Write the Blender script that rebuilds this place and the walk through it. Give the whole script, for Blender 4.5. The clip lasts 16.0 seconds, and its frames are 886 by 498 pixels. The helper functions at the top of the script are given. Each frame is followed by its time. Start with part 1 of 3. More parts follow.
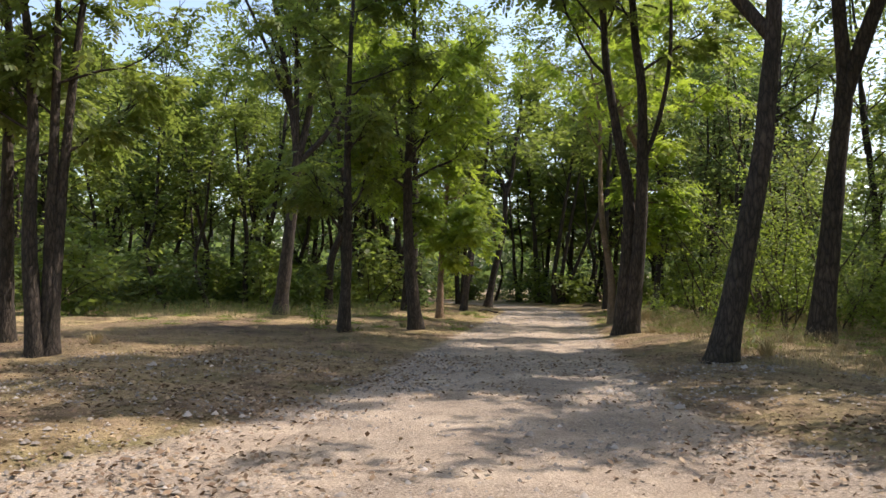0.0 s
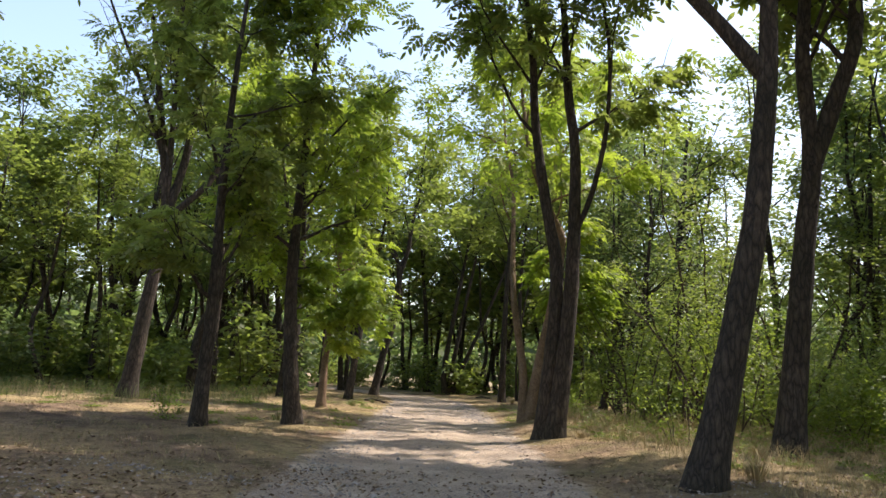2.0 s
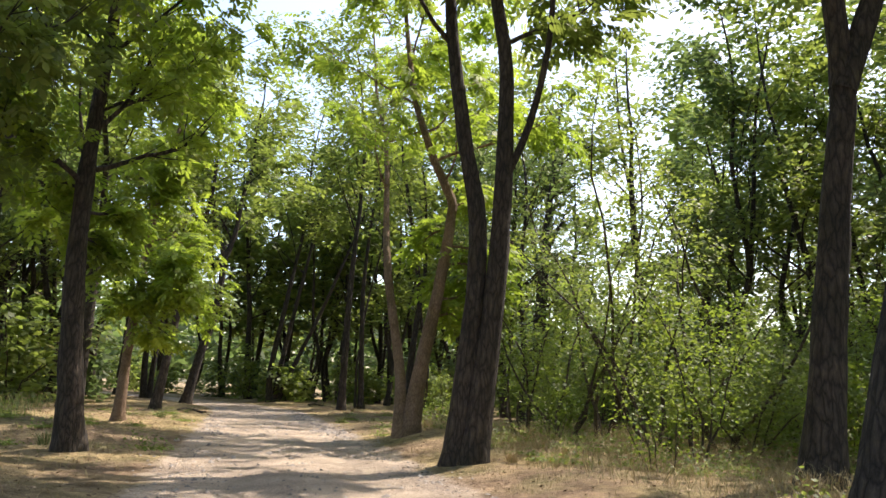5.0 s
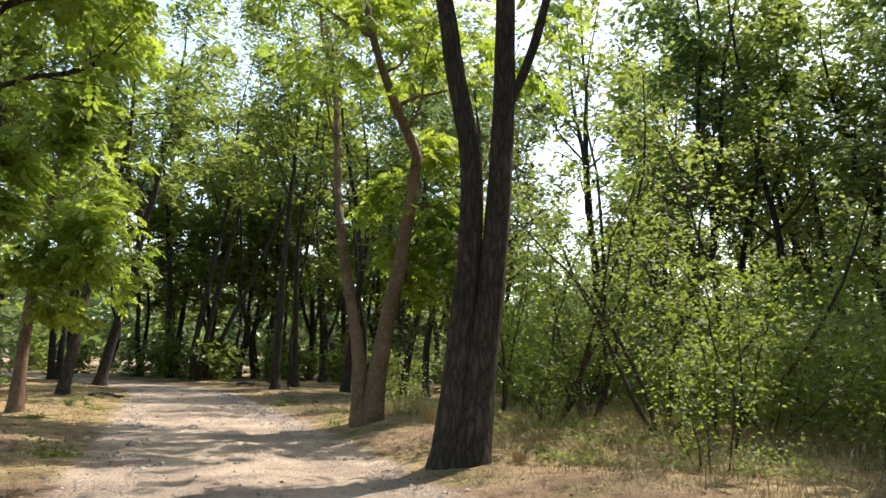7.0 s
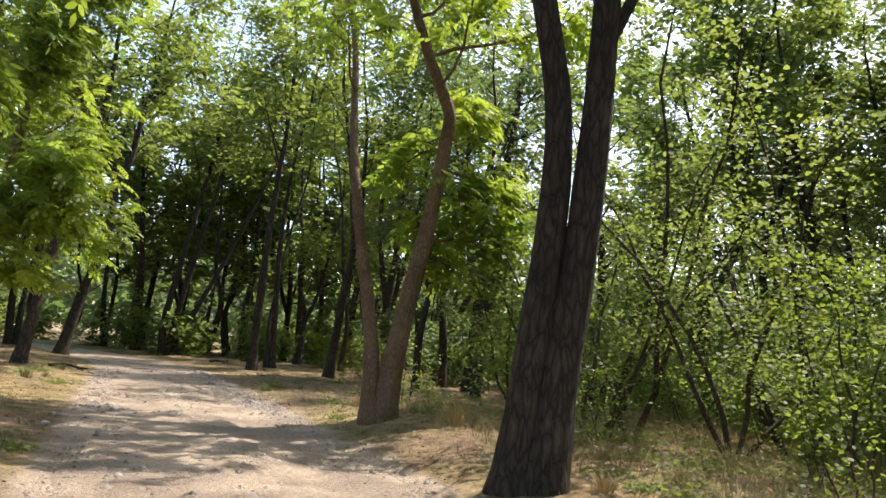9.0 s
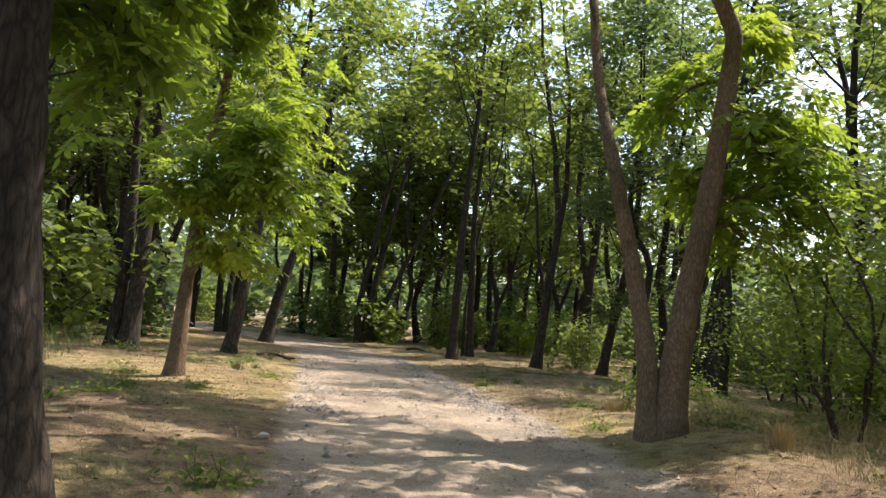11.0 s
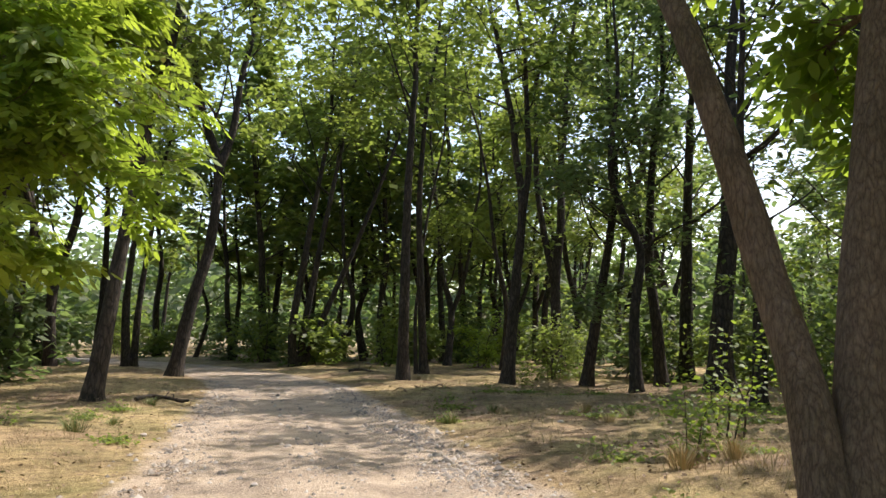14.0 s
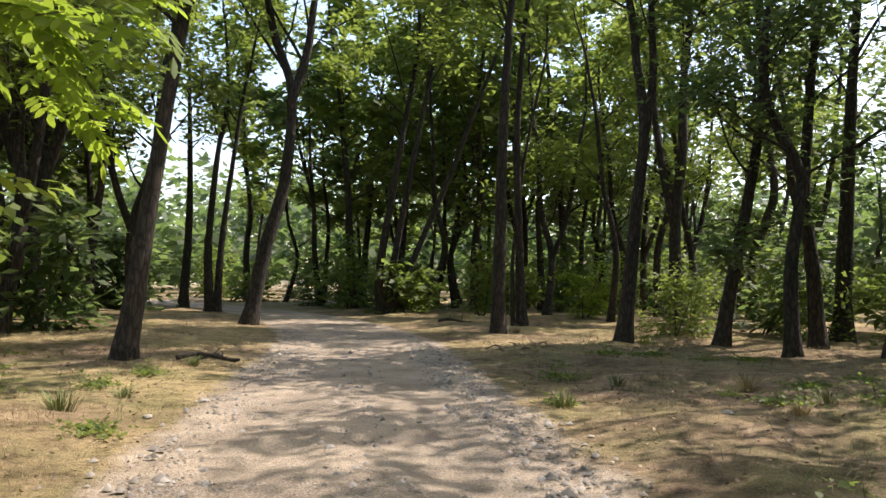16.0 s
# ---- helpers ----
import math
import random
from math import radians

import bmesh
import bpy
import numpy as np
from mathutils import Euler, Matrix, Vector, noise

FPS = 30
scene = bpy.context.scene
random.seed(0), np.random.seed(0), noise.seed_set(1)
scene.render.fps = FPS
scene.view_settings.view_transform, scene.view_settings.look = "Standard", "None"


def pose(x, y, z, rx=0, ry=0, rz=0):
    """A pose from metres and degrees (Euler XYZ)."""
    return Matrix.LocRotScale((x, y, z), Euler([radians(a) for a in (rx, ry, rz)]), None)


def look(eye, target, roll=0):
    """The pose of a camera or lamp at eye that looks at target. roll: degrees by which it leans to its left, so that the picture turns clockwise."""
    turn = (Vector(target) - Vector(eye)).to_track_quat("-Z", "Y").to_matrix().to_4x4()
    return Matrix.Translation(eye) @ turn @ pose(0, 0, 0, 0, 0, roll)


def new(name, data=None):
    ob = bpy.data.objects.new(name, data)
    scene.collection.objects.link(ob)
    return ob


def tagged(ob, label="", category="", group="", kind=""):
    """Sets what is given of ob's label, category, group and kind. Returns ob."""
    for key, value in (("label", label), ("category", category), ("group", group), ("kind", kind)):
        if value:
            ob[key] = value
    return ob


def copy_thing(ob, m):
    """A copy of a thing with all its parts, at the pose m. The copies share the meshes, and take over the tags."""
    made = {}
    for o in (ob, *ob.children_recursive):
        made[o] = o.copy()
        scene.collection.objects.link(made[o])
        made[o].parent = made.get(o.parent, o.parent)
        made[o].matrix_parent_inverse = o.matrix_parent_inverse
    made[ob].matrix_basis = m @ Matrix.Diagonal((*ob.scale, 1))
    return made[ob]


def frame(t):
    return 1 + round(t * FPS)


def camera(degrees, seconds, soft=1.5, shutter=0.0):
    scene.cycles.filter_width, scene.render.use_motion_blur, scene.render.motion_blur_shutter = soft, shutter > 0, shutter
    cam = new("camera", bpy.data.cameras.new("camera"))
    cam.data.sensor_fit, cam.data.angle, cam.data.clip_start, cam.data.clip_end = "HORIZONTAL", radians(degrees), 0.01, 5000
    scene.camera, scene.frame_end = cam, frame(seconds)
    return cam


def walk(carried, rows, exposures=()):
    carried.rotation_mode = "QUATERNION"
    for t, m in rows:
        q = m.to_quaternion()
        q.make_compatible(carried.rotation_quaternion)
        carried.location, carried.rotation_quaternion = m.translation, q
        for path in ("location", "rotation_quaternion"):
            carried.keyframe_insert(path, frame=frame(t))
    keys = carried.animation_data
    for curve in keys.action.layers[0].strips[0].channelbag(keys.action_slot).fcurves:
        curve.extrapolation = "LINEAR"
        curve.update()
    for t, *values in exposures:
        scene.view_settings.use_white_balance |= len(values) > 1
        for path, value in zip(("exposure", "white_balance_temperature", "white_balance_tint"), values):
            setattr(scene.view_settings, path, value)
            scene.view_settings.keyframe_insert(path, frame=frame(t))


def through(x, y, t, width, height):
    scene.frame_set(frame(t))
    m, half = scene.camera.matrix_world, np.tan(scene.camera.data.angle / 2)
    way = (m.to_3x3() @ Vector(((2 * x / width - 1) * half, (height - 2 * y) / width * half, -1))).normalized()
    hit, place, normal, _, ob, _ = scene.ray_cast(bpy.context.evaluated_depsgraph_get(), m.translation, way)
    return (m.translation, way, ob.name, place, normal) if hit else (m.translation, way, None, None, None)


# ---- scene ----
cam = camera(62.0, 16.0)
PATH = [
    (0, (-0.495, 0.289, 1.241), (-0.517, 2.286, 1.349), 0.4),
    (0.5, (-0.491, 1.073, 1.295), (-0.393, 3.054, 1.545), 2.9),
    (1, (-0.522, 1.952, 1.291), (-0.305, 3.912, 1.626), 3.4),
    (1.5, (-0.58, 2.843, 1.28), (-0.303, 4.796, 1.608), 3.2),
    (2, (-0.685, 3.731, 1.277), (-0.408, 5.681, 1.621), 2.7),
    (2.5, (-0.746, 4.632, 1.239), (-0.463, 6.579, 1.598), 2.7),
    (3, (-0.854, 5.567, 1.23), (-0.538, 7.509, 1.589), 2.4),
    (3.5, (-0.833, 6.466, 1.201), (-0.388, 8.378, 1.579), 2.2),
    (4, (-0.921, 7.306, 1.152), (-0.337, 9.178, 1.544), 3.8),
    (4.2, (-0.854, 7.625, 1.15), (-0.205, 9.472, 1.556), 3.8),
    (6.3, (-0.692, 10.749, 1.242), (0.148, 12.535, 1.564), 1.3),
    (6.5, (-0.652, 10.944, 1.274), (0.23, 12.71, 1.596), 1.1),
    (7, (-0.574, 11.415, 1.28), (0.359, 13.155, 1.595), 1.4),
    (7.5, (-0.572, 11.867, 1.273), (0.407, 13.587, 1.566), 1.9),
    (8, (-0.576, 12.371, 1.268), (0.419, 14.085, 1.533), 2.8),
    (8.5, (-0.494, 13.045, 1.291), (0.501, 14.76, 1.552), 3.8),
    (9, (-0.504, 13.675, 1.298), (0.497, 15.382, 1.587), 4.9),
    (9.5, (-0.493, 14.242, 1.303), (0.523, 15.941, 1.589), 7.4),
    (10, (-0.541, 14.97, 1.283), (0.106, 16.851, 1.497), 7.9),
    (12.3, (-0.232, 18.785, 1.365), (0.415, 20.664, 1.598), 1.7),
    (12.5, (-0.164, 19.112, 1.376), (0.505, 20.98, 1.628), 1.2),
    (13, (0.162, 19.894, 1.363), (0.892, 21.737, 1.633), 0.2),
    (13.5, (0.559, 20.583, 1.348), (1.303, 22.421, 1.606), -0.1),
    (14, (1.134, 21.36, 1.348), (1.857, 23.208, 1.595), 0.5),
    (14.5, (1.498, 22.148, 1.364), (2.138, 24.035, 1.533), 1.4),
    (15, (1.83, 22.889, 1.408), (2.427, 24.791, 1.573), 0.8),
    (15.5, (1.965, 23.716, 1.391), (2.483, 25.644, 1.507), 1.0),
    (16, (2.174, 24.48, 1.428), (2.657, 26.419, 1.524), 1.0),
]
walk(cam, [(t, look(eye, target, roll)) for t, eye, target, roll in PATH], exposures=[(0, 0.95, 6600, 17), (4, 1.34, 6650, 17), (8, 1.26, 6600, 15), (12, 1.25, 6550, 15), (16, 1.22, 6500, 15)])

# ---- light ----
SUN_YAW, SUN_HIGH = 75.0, 56.0          # degrees to the right of the first view, and above the horizon
world = bpy.data.worlds.new("sky")
scene.world = world
world.use_nodes = True
wn, wl = world.node_tree.nodes, world.node_tree.links
sky = wn.new("ShaderNodeTexSky")
sky.sky_type, sky.sun_disc = "NISHITA", False
sky.sun_elevation, sky.sun_rotation = radians(SUN_HIGH), radians(SUN_YAW)
sky.air_density, sky.dust_density = 1.3, 2.0
wn["Background"].inputs["Strength"].default_value = 0.15
wl.new(sky.outputs[0], wn["Background"].inputs["Color"])
sun = new("sun", bpy.data.lights.new("sun", "SUN"))
sun.data.energy, sun.data.angle, sun.data.color = 3.4, radians(0.55), (1.0, 0.93, 0.82)
a, e = radians(SUN_YAW), radians(SUN_HIGH)
sun.matrix_world = look((0, 0, 0), (-math.sin(a) * math.cos(e), -math.cos(a) * math.cos(e), -math.sin(e)))


# ---- materials ----
def material(name):
    m = bpy.data.materials.new(name)
    m.use_nodes = True
    n = m.node_tree.nodes
    return m, n, m.node_tree.links, n["Principled BSDF"]


def node(n, kind, **sets):
    made = n.new(kind)
    for key, value in sets.items():
        made.inputs[key.replace("_", " ")].default_value = value
    return made


def ramp(n, l, source, stops):
    r = n.new("ShaderNodeValToRGB")
    while len(r.color_ramp.elements) < len(stops):
        r.color_ramp.elements.new(0.5)
    for el, (at, colour) in zip(r.color_ramp.elements, stops):
        el.position, el.color = at, (*colour, 1)
    l.new(source, r.inputs[0])
    return r.outputs[0]


def mix(n, l, factor, one, two, blend="MIX"):
    m = n.new("ShaderNodeMix")
    m.data_type, m.blend_type = "RGBA", blend
    for socket, value in ((m.inputs[0], factor), (m.inputs[6], one), (m.inputs[7], two)):
        if isinstance(value, (int, float)):
            socket.default_value = value
        elif isinstance(value, tuple):
            socket.default_value = (*value, 1)
        else:
            l.new(value, socket)
    return m.outputs[2]


def noise_at(n, l, where, scale, detail=5, rough=0.6):
    t = node(n, "ShaderNodeTexNoise", Scale=scale, Detail=detail, Roughness=rough)
    l.new(where, t.inputs["Vector"])
    return t.outputs["Fac"]


def bark_material(name, dark, mid, light, scale=1.0):
    m, n, l, bsdf = material(name)
    where = n.new("ShaderNodeTexCoord").outputs["Object"]
    stretch = n.new("ShaderNodeMapping")
    stretch.inputs["Scale"].default_value = (7.5 * scale, 7.5 * scale, 2.0 * scale)
    l.new(where, stretch.inputs["Vector"])
    ridge = n.new("ShaderNodeTexVoronoi")
    ridge.feature, ridge.inputs["Scale"].default_value = "DISTANCE_TO_EDGE", 1.6
    wob = node(n, "ShaderNodeTexNoise", Scale=1.3, Detail=4)
    l.new(stretch.outputs[0], wob.inputs["Vector"])
    bent = n.new("ShaderNodeVectorMath")
    bent.operation = "ADD"
    l.new(stretch.outputs[0], bent.inputs[0]), l.new(wob.outputs["Color"], bent.inputs[1])
    l.new(bent.outputs[0], ridge.inputs["Vector"])
    fine = noise_at(n, l, stretch.outputs[0], 6, 8, 0.7)
    plates = ramp(n, l, ridge.outputs["Distance"], [(0.0, dark), (0.12, mid), (0.5, light)])
    grain = ramp(n, l, fine, [(0.3, (0.45, 0.45, 0.45)), (0.7, (1.25, 1.2, 1.15))])
    patch = ramp(n, l, noise_at(n, l, where, 1.1, 3), [(0.42, (1, 1, 1)), (0.62, (0.6, 0.62, 0.52)), (0.8, (0.85, 0.88, 0.8))])
    l.new(mix(n, l, 1.0, mix(n, l, 1.0, plates, grain, "MULTIPLY"), patch, "MULTIPLY"), bsdf.inputs["Base Color"])
    bsdf.inputs["Roughness"].default_value = 0.92
    bump = node(n, "ShaderNodeBump", Strength=1.0, Distance=0.05)
    height = mix(n, l, 0.35, ridge.outputs["Distance"], fine)
    l.new(height, bump.inputs["Height"]), l.new(bump.outputs[0], bsdf.inputs["Normal"])
    return m


def leaf_material(name, shade, young, glow, dry=(0.16, 0.13, 0.03), through=0.5):
    """A thin leaf: some light bounces off, some passes through, a waxy skin on top."""
    m, n, l, bsdf = material(name)
    chance = n.new("ShaderNodeNewGeometry").outputs["Random Per Island"]
    where = n.new("ShaderNodeTexCoord").outputs["Object"]
    patch = noise_at(n, l, where, 0.45, 2)
    tone = ramp(n, l, chance, [(0.0, shade), (0.6, young), (0.93, tuple(c * 1.25 for c in young)), (1.0, dry)])
    tone = mix(n, l, 1.0, tone, ramp(n, l, patch, [(0.3, (0.75, 0.82, 0.8)), (0.7, (1.25, 1.15, 1.0))]), "MULTIPLY")
    l.new(tone, bsdf.inputs["Base Color"])
    bsdf.inputs["Roughness"].default_value = 0.55
    bsdf.inputs["Specular IOR Level"].default_value = 0.3
    thin = n.new("ShaderNodeBsdfTranslucent")
    l.new(mix(n, l, 1.0, ramp(n, l, chance, [(0.0, glow), (1.0, tuple(c * 1.3 for c in glow))]),
              ramp(n, l, patch, [(0.3, (0.8, 0.85, 0.8)), (0.7, (1.2, 1.1, 1.0))]), "MULTIPLY"), thin.inputs["Color"])
    both = n.new("ShaderNodeMixShader")
    both.inputs[0].default_value = through
    l.new(bsdf.outputs[0], both.inputs[1]), l.new(thin.outputs[0], both.inputs[2])
    l.new(both.outputs[0], n["Material Output"].inputs["Surface"])
    return m


BARK = bark_material("grey_brown_bark", (0.018, 0.013, 0.009), (0.054, 0.04, 0.029), (0.105, 0.08, 0.06))
BARK_WARM = bark_material("warm_brown_bark", (0.17, 0.11, 0.072), (0.25, 0.168, 0.112), (0.34, 0.24, 0.165), 2.1)
BARK_THIN = bark_material("young_bark", (0.04, 0.03, 0.02), (0.10, 0.075, 0.05), (0.16, 0.125, 0.09), 2.5)
LEAF_MAIN = leaf_material("acacia_leaf", (0.062, 0.09, 0.03), (0.11, 0.145, 0.042), (0.25, 0.33, 0.062), through=0.48)
LEAF_FRESH = leaf_material("fresh_leaf", (0.085, 0.135, 0.03), (0.14, 0.2, 0.038), (0.34, 0.46, 0.05))
LEAF_DEEP = leaf_material("deep_green_leaf", (0.058, 0.085, 0.038), (0.088, 0.12, 0.052), (0.16, 0.235, 0.07))
LEAF_BUSH = leaf_material("maple_leaf", (0.068, 0.11, 0.028), (0.11, 0.16, 0.034), (0.28, 0.38, 0.045), through=0.42)




def straw_material(name, stops):
    m, n, l, bsdf = material(name)
    chance = n.new("ShaderNodeNewGeometry").outputs["Random Per Island"]
    l.new(ramp(n, l, chance, stops), bsdf.inputs["Base Color"])
    bsdf.inputs["Roughness"].default_value = 0.8
    return m


STRAW = straw_material("dry_grass", [(0, (0.3, 0.21, 0.1)), (0.6, (0.42, 0.32, 0.16)), (1, (0.2, 0.2, 0.07))])
GRASS = straw_material("green_grass", [(0, (0.08, 0.12, 0.03)), (0.6, (0.14, 0.18, 0.05)), (1, (0.35, 0.28, 0.13))])
LITTER = straw_material("fallen_leaves", [(0, (0.11, 0.065, 0.035)), (0.6, (0.2, 0.13, 0.075)), (1, (0.34, 0.25, 0.15))])
GRAVEL = straw_material("gravel", [(0, (0.1, 0.085, 0.072)), (0.55, (0.21, 0.18, 0.152)), (0.9, (0.3, 0.265, 0.225)), (1, (0.4, 0.36, 0.32))])


def earth_material(name, road):
    m, n, l, bsdf = material(name)
    where = n.new("ShaderNodeTexCoord").outputs["Object"]
    big, mid = noise_at(n, l, where, 0.22, 4), noise_at(n, l, where, 1.3, 6, 0.65)
    fine, speck = noise_at(n, l, where, 14, 8, 0.7), noise_at(n, l, where, 55, 4, 0.7)
    soil = ramp(n, l, mid, [(0.32, (0.11, 0.075, 0.048)), (0.5, (0.23, 0.163, 0.105)), (0.68, (0.35, 0.255, 0.16))])
    straw = ramp(n, l, fine, [(0.3, (0.33, 0.245, 0.12)), (0.7, (0.56, 0.44, 0.23))])
    ground = mix(n, l, ramp(n, l, big, [(0.42, (0, 0, 0)), (0.6, (0.85, 0.85, 0.85))]), soil, straw)
    matted = ramp(n, l, noise_at(n, l, where, 4.5, 7, 0.72), [(0.36, (0.5, 0.47, 0.44)), (0.52, (1, 1, 1)), (0.68, (1.22, 1.2, 1.15))])
    ground = mix(n, l, 1.0, ground, matted, "MULTIPLY")
    green = ramp(n, l, noise_at(n, l, where, 0.6, 5), [(0.45, (0, 0, 0)), (0.66, (0.65, 0.65, 0.65))])
    ground = mix(n, l, green, ground, mix(n, l, 1.0, (0.17, 0.165, 0.065), matted, "MULTIPLY"))
    # dark earth; on the left clearing this colour also stands in for shade
    dirt = n.new("ShaderNodeAttribute")
    dirt.attribute_name = "soil_and_shade"
    ground = mix(n, l, dirt.outputs["Fac"], ground, ramp(n, l, mid, [(0.35, (0.06, 0.042, 0.035)), (0.65, (0.17, 0.115, 0.085))]))
    dust = ramp(n, l, mid, [(0.3, (0.33, 0.262, 0.198)), (0.55, (0.47, 0.38, 0.288)), (0.75, (0.57, 0.47, 0.36))])
    cell = n.new("ShaderNodeTexVoronoi")
    cell.inputs["Scale"].default_value = 30
    cell.inputs["Randomness"].default_value = 1.0
    l.new(where, cell.inputs["Vector"])
    stones = mix(n, l, 0.6, ramp(n, l, cell.outputs["Distance"], [(0.15, (0.46, 0.4, 0.345)), (0.5, (0.1, 0.08, 0.066))]), dust)
    gritty = ramp(n, l, noise_at(n, l, where, 0.8, 5), [(0.44, (0, 0, 0)), (0.56, (1, 1, 1))])
    dust = mix(n, l, gritty, dust, stones)
    worn = n.new("ShaderNodeAttribute")
    worn.attribute_name = "worn"
    blur = n.new("ShaderNodeMath")
    blur.operation = "ADD"
    l.new(worn.outputs["Fac"], blur.inputs[0])
    wide = n.new("ShaderNodeMath")
    wide.operation, wide.inputs[1].default_value = "MULTIPLY_ADD", 0.9
    wide.inputs[2].default_value = -0.45
    l.new(mid, wide.inputs[0]), l.new(wide.outputs[0], blur.inputs[1])
    all_over = mix(n, l, ramp(n, l, blur.outputs[0], [(0.35, (0, 0, 0)), (0.62, (1, 1, 1))]), ground, dust)
    grain = ramp(n, l, speck, [(0.32, (0.55, 0.53, 0.51)), (0.68, (1.28, 1.28, 1.28))])
    l.new(mix(n, l, 1.0, all_over, grain, "MULTIPLY"), bsdf.inputs["Base Color"])
    bsdf.inputs["Roughness"].default_value = 0.95
    bsdf.inputs["Specular IOR Level"].default_value = 0.15
    bump = node(n, "ShaderNodeBump", Strength=1.0, Distance=0.05)
    l.new(mix(n, l, 0.4, fine, speck), bump.inputs["Height"])
    l.new(bump.outputs[0], bsdf.inputs["Normal"])
    return m


EARTH, DIRT_ROAD = earth_material("dry_woodland_soil", False), earth_material("dusty_gravel_track", True)

# ---- mesh helpers ----
rng = np.random.default_rng(7)


def np_mesh(name, verts, faces, mat, smooth=False):
    """A mesh from arrays of corners and of faces that all have the same number of corners."""
    verts, faces = np.asarray(verts, np.float32), np.asarray(faces, np.int32)
    me = bpy.data.meshes.new(name)
    k = faces.shape[1]
    me.vertices.add(len(verts)), me.loops.add(faces.size), me.polygons.add(len(faces))
    me.vertices.foreach_set("co", verts.ravel())
    me.loops.foreach_set("vertex_index", faces.ravel())
    me.polygons.foreach_set("loop_start", np.arange(0, faces.size, k, dtype=np.int32))
    if smooth:
        me.polygons.foreach_set("use_smooth", np.ones(len(faces), bool))
    me.materials.append(mat)
    me.update(calc_edges=True)
    return me


def child(name, me, parent, label=""):
    ob = new(name, me)
    ob.parent = parent
    return tagged(ob, label)


class Heap:
    """Gathers tubes into one mesh."""

    def __init__(self):
        self.v, self.f, self.count = [], [], 0

    def tube(self, line, radii, sides, ridge=0.0):
        line, radii = np.asarray(line, float), np.asarray(radii, float)
        way = np.gradient(line, axis=0)
        way /= np.linalg.norm(way, axis=1)[:, None] + 1e-9
        side = np.cross(way, (0.31, 0.87, 0.21))
        side /= np.linalg.norm(side, axis=1)[:, None] + 1e-9
        other = np.cross(way, side)
        turn = np.linspace(0, 2 * math.pi, sides, endpoint=False)
        r = radii[:, None] * (1 + ridge * rng.normal(size=(len(line), sides)))
        ring = line[:, None] + r[..., None] * (np.cos(turn)[None, :, None] * side[:, None] + np.sin(turn)[None, :, None] * other[:, None])
        i, j = np.meshgrid(np.arange(len(line) - 1), np.arange(sides), indexing="ij")
        k = (j + 1) % sides
        f = np.stack([i * sides + j, i * sides + k, (i + 1) * sides + k, (i + 1) * sides + j], -1).reshape(-1, 4)
        self.v.append(ring.reshape(-1, 3)), self.f.append(f + self.count)
        self.count += ring.shape[0] * sides

    def mesh(self, name, mat):
        return np_mesh(name, np.concatenate(self.v), np.concatenate(self.f), mat, True)


def smooth_line(points, step=0.35):
    """A smooth line through points (Catmull-Rom), in even steps."""
    p = np.asarray(points, float)
    p = np.vstack([2 * p[0] - p[1], p, 2 * p[-1] - p[-2]])
    out = []
    for a0, b0, c0, d0 in zip(p, p[1:], p[2:], p[3:]):
        for s in np.linspace(0, 1, max(2, int(np.linalg.norm(c0 - b0) / step)), endpoint=False):
            out.append(0.5 * (2 * b0 + (c0 - a0) * s + (2 * a0 - 5 * b0 + 4 * c0 - d0) * s * s + (3 * b0 - a0 - 3 * c0 + d0) * s ** 3))
    return np.array(out + [p[-2]])


def pinnate():
    """A feathered leaf along x: pairs of leaflets and one at the tip, drooping."""
    v, f = [], []
    for i in range(5):
        for s in ((-1, 1) if i < 4 else (0,)):
            x, y = 0.14 + 0.19 * i, 0.0
            dx, dy = (0.15, (0.33 - 0.03 * abs(i - 1)) * s) if s else (0.32, 0.0)
            wx, wy = (0.08, -0.03 * s) if s else (0.0, 0.08)
            k = len(v)
            v += [(x, y), (x + dx * 0.3 + wx, y + dy * 0.3 + wy), (x + dx * 0.7 + wx * 0.8, y + dy * 0.7 + wy * 0.8), (x + dx, y + dy),
                  (x + dx * 0.7 - wx * 0.8, y + dy * 0.7 - wy * 0.8), (x + dx * 0.3 - wx, y + dy * 0.3 - wy)]
            f.append(tuple(range(k, k + 6)))
    v = np.array(v)
    return np.column_stack([v, -0.42 * v[:, 0] ** 2 - 0.3 * np.abs(v[:, 1])]), np.array(f)


def rosettes(tips, outs, weight, amount, loose):
    """Places and ways of leaves that sit in bunches of four round the twigs' ends."""
    pick = rng.choice(len(tips), amount // 4 + 1, p=weight / weight.sum())
    middle = tips[pick] + rng.normal(0, 1, (len(pick), 3)) * loose
    at = np.repeat(middle, 4, 0)[:amount] + rng.normal(0, 0.1, (amount, 3))
    way = np.repeat(outs[pick], 4, 0)[:amount]
    way = way / (np.linalg.norm(way, axis=1)[:, None] + 1e-9) + rng.normal(0, 0.6, (amount, 3))
    return at, way


DIAMOND = (np.array([(0, 0, 0), (0.5, 0.27, -0.03), (1, 0, -0.16), (0.45, -0.27, -0.03)]), np.array([(0, 1, 2, 3)]))
LOBED = (np.array([(0, 0, 0), (0.22, 0.42, -.05), (0.62, 0.36, -.04), (1, 0, -0.15), (0.62, -0.36, -.04), (0.22, -0.42, -.05)]), np.array([(0, 1, 2, 3, 4, 5)]))
PINNATE = pinnate()


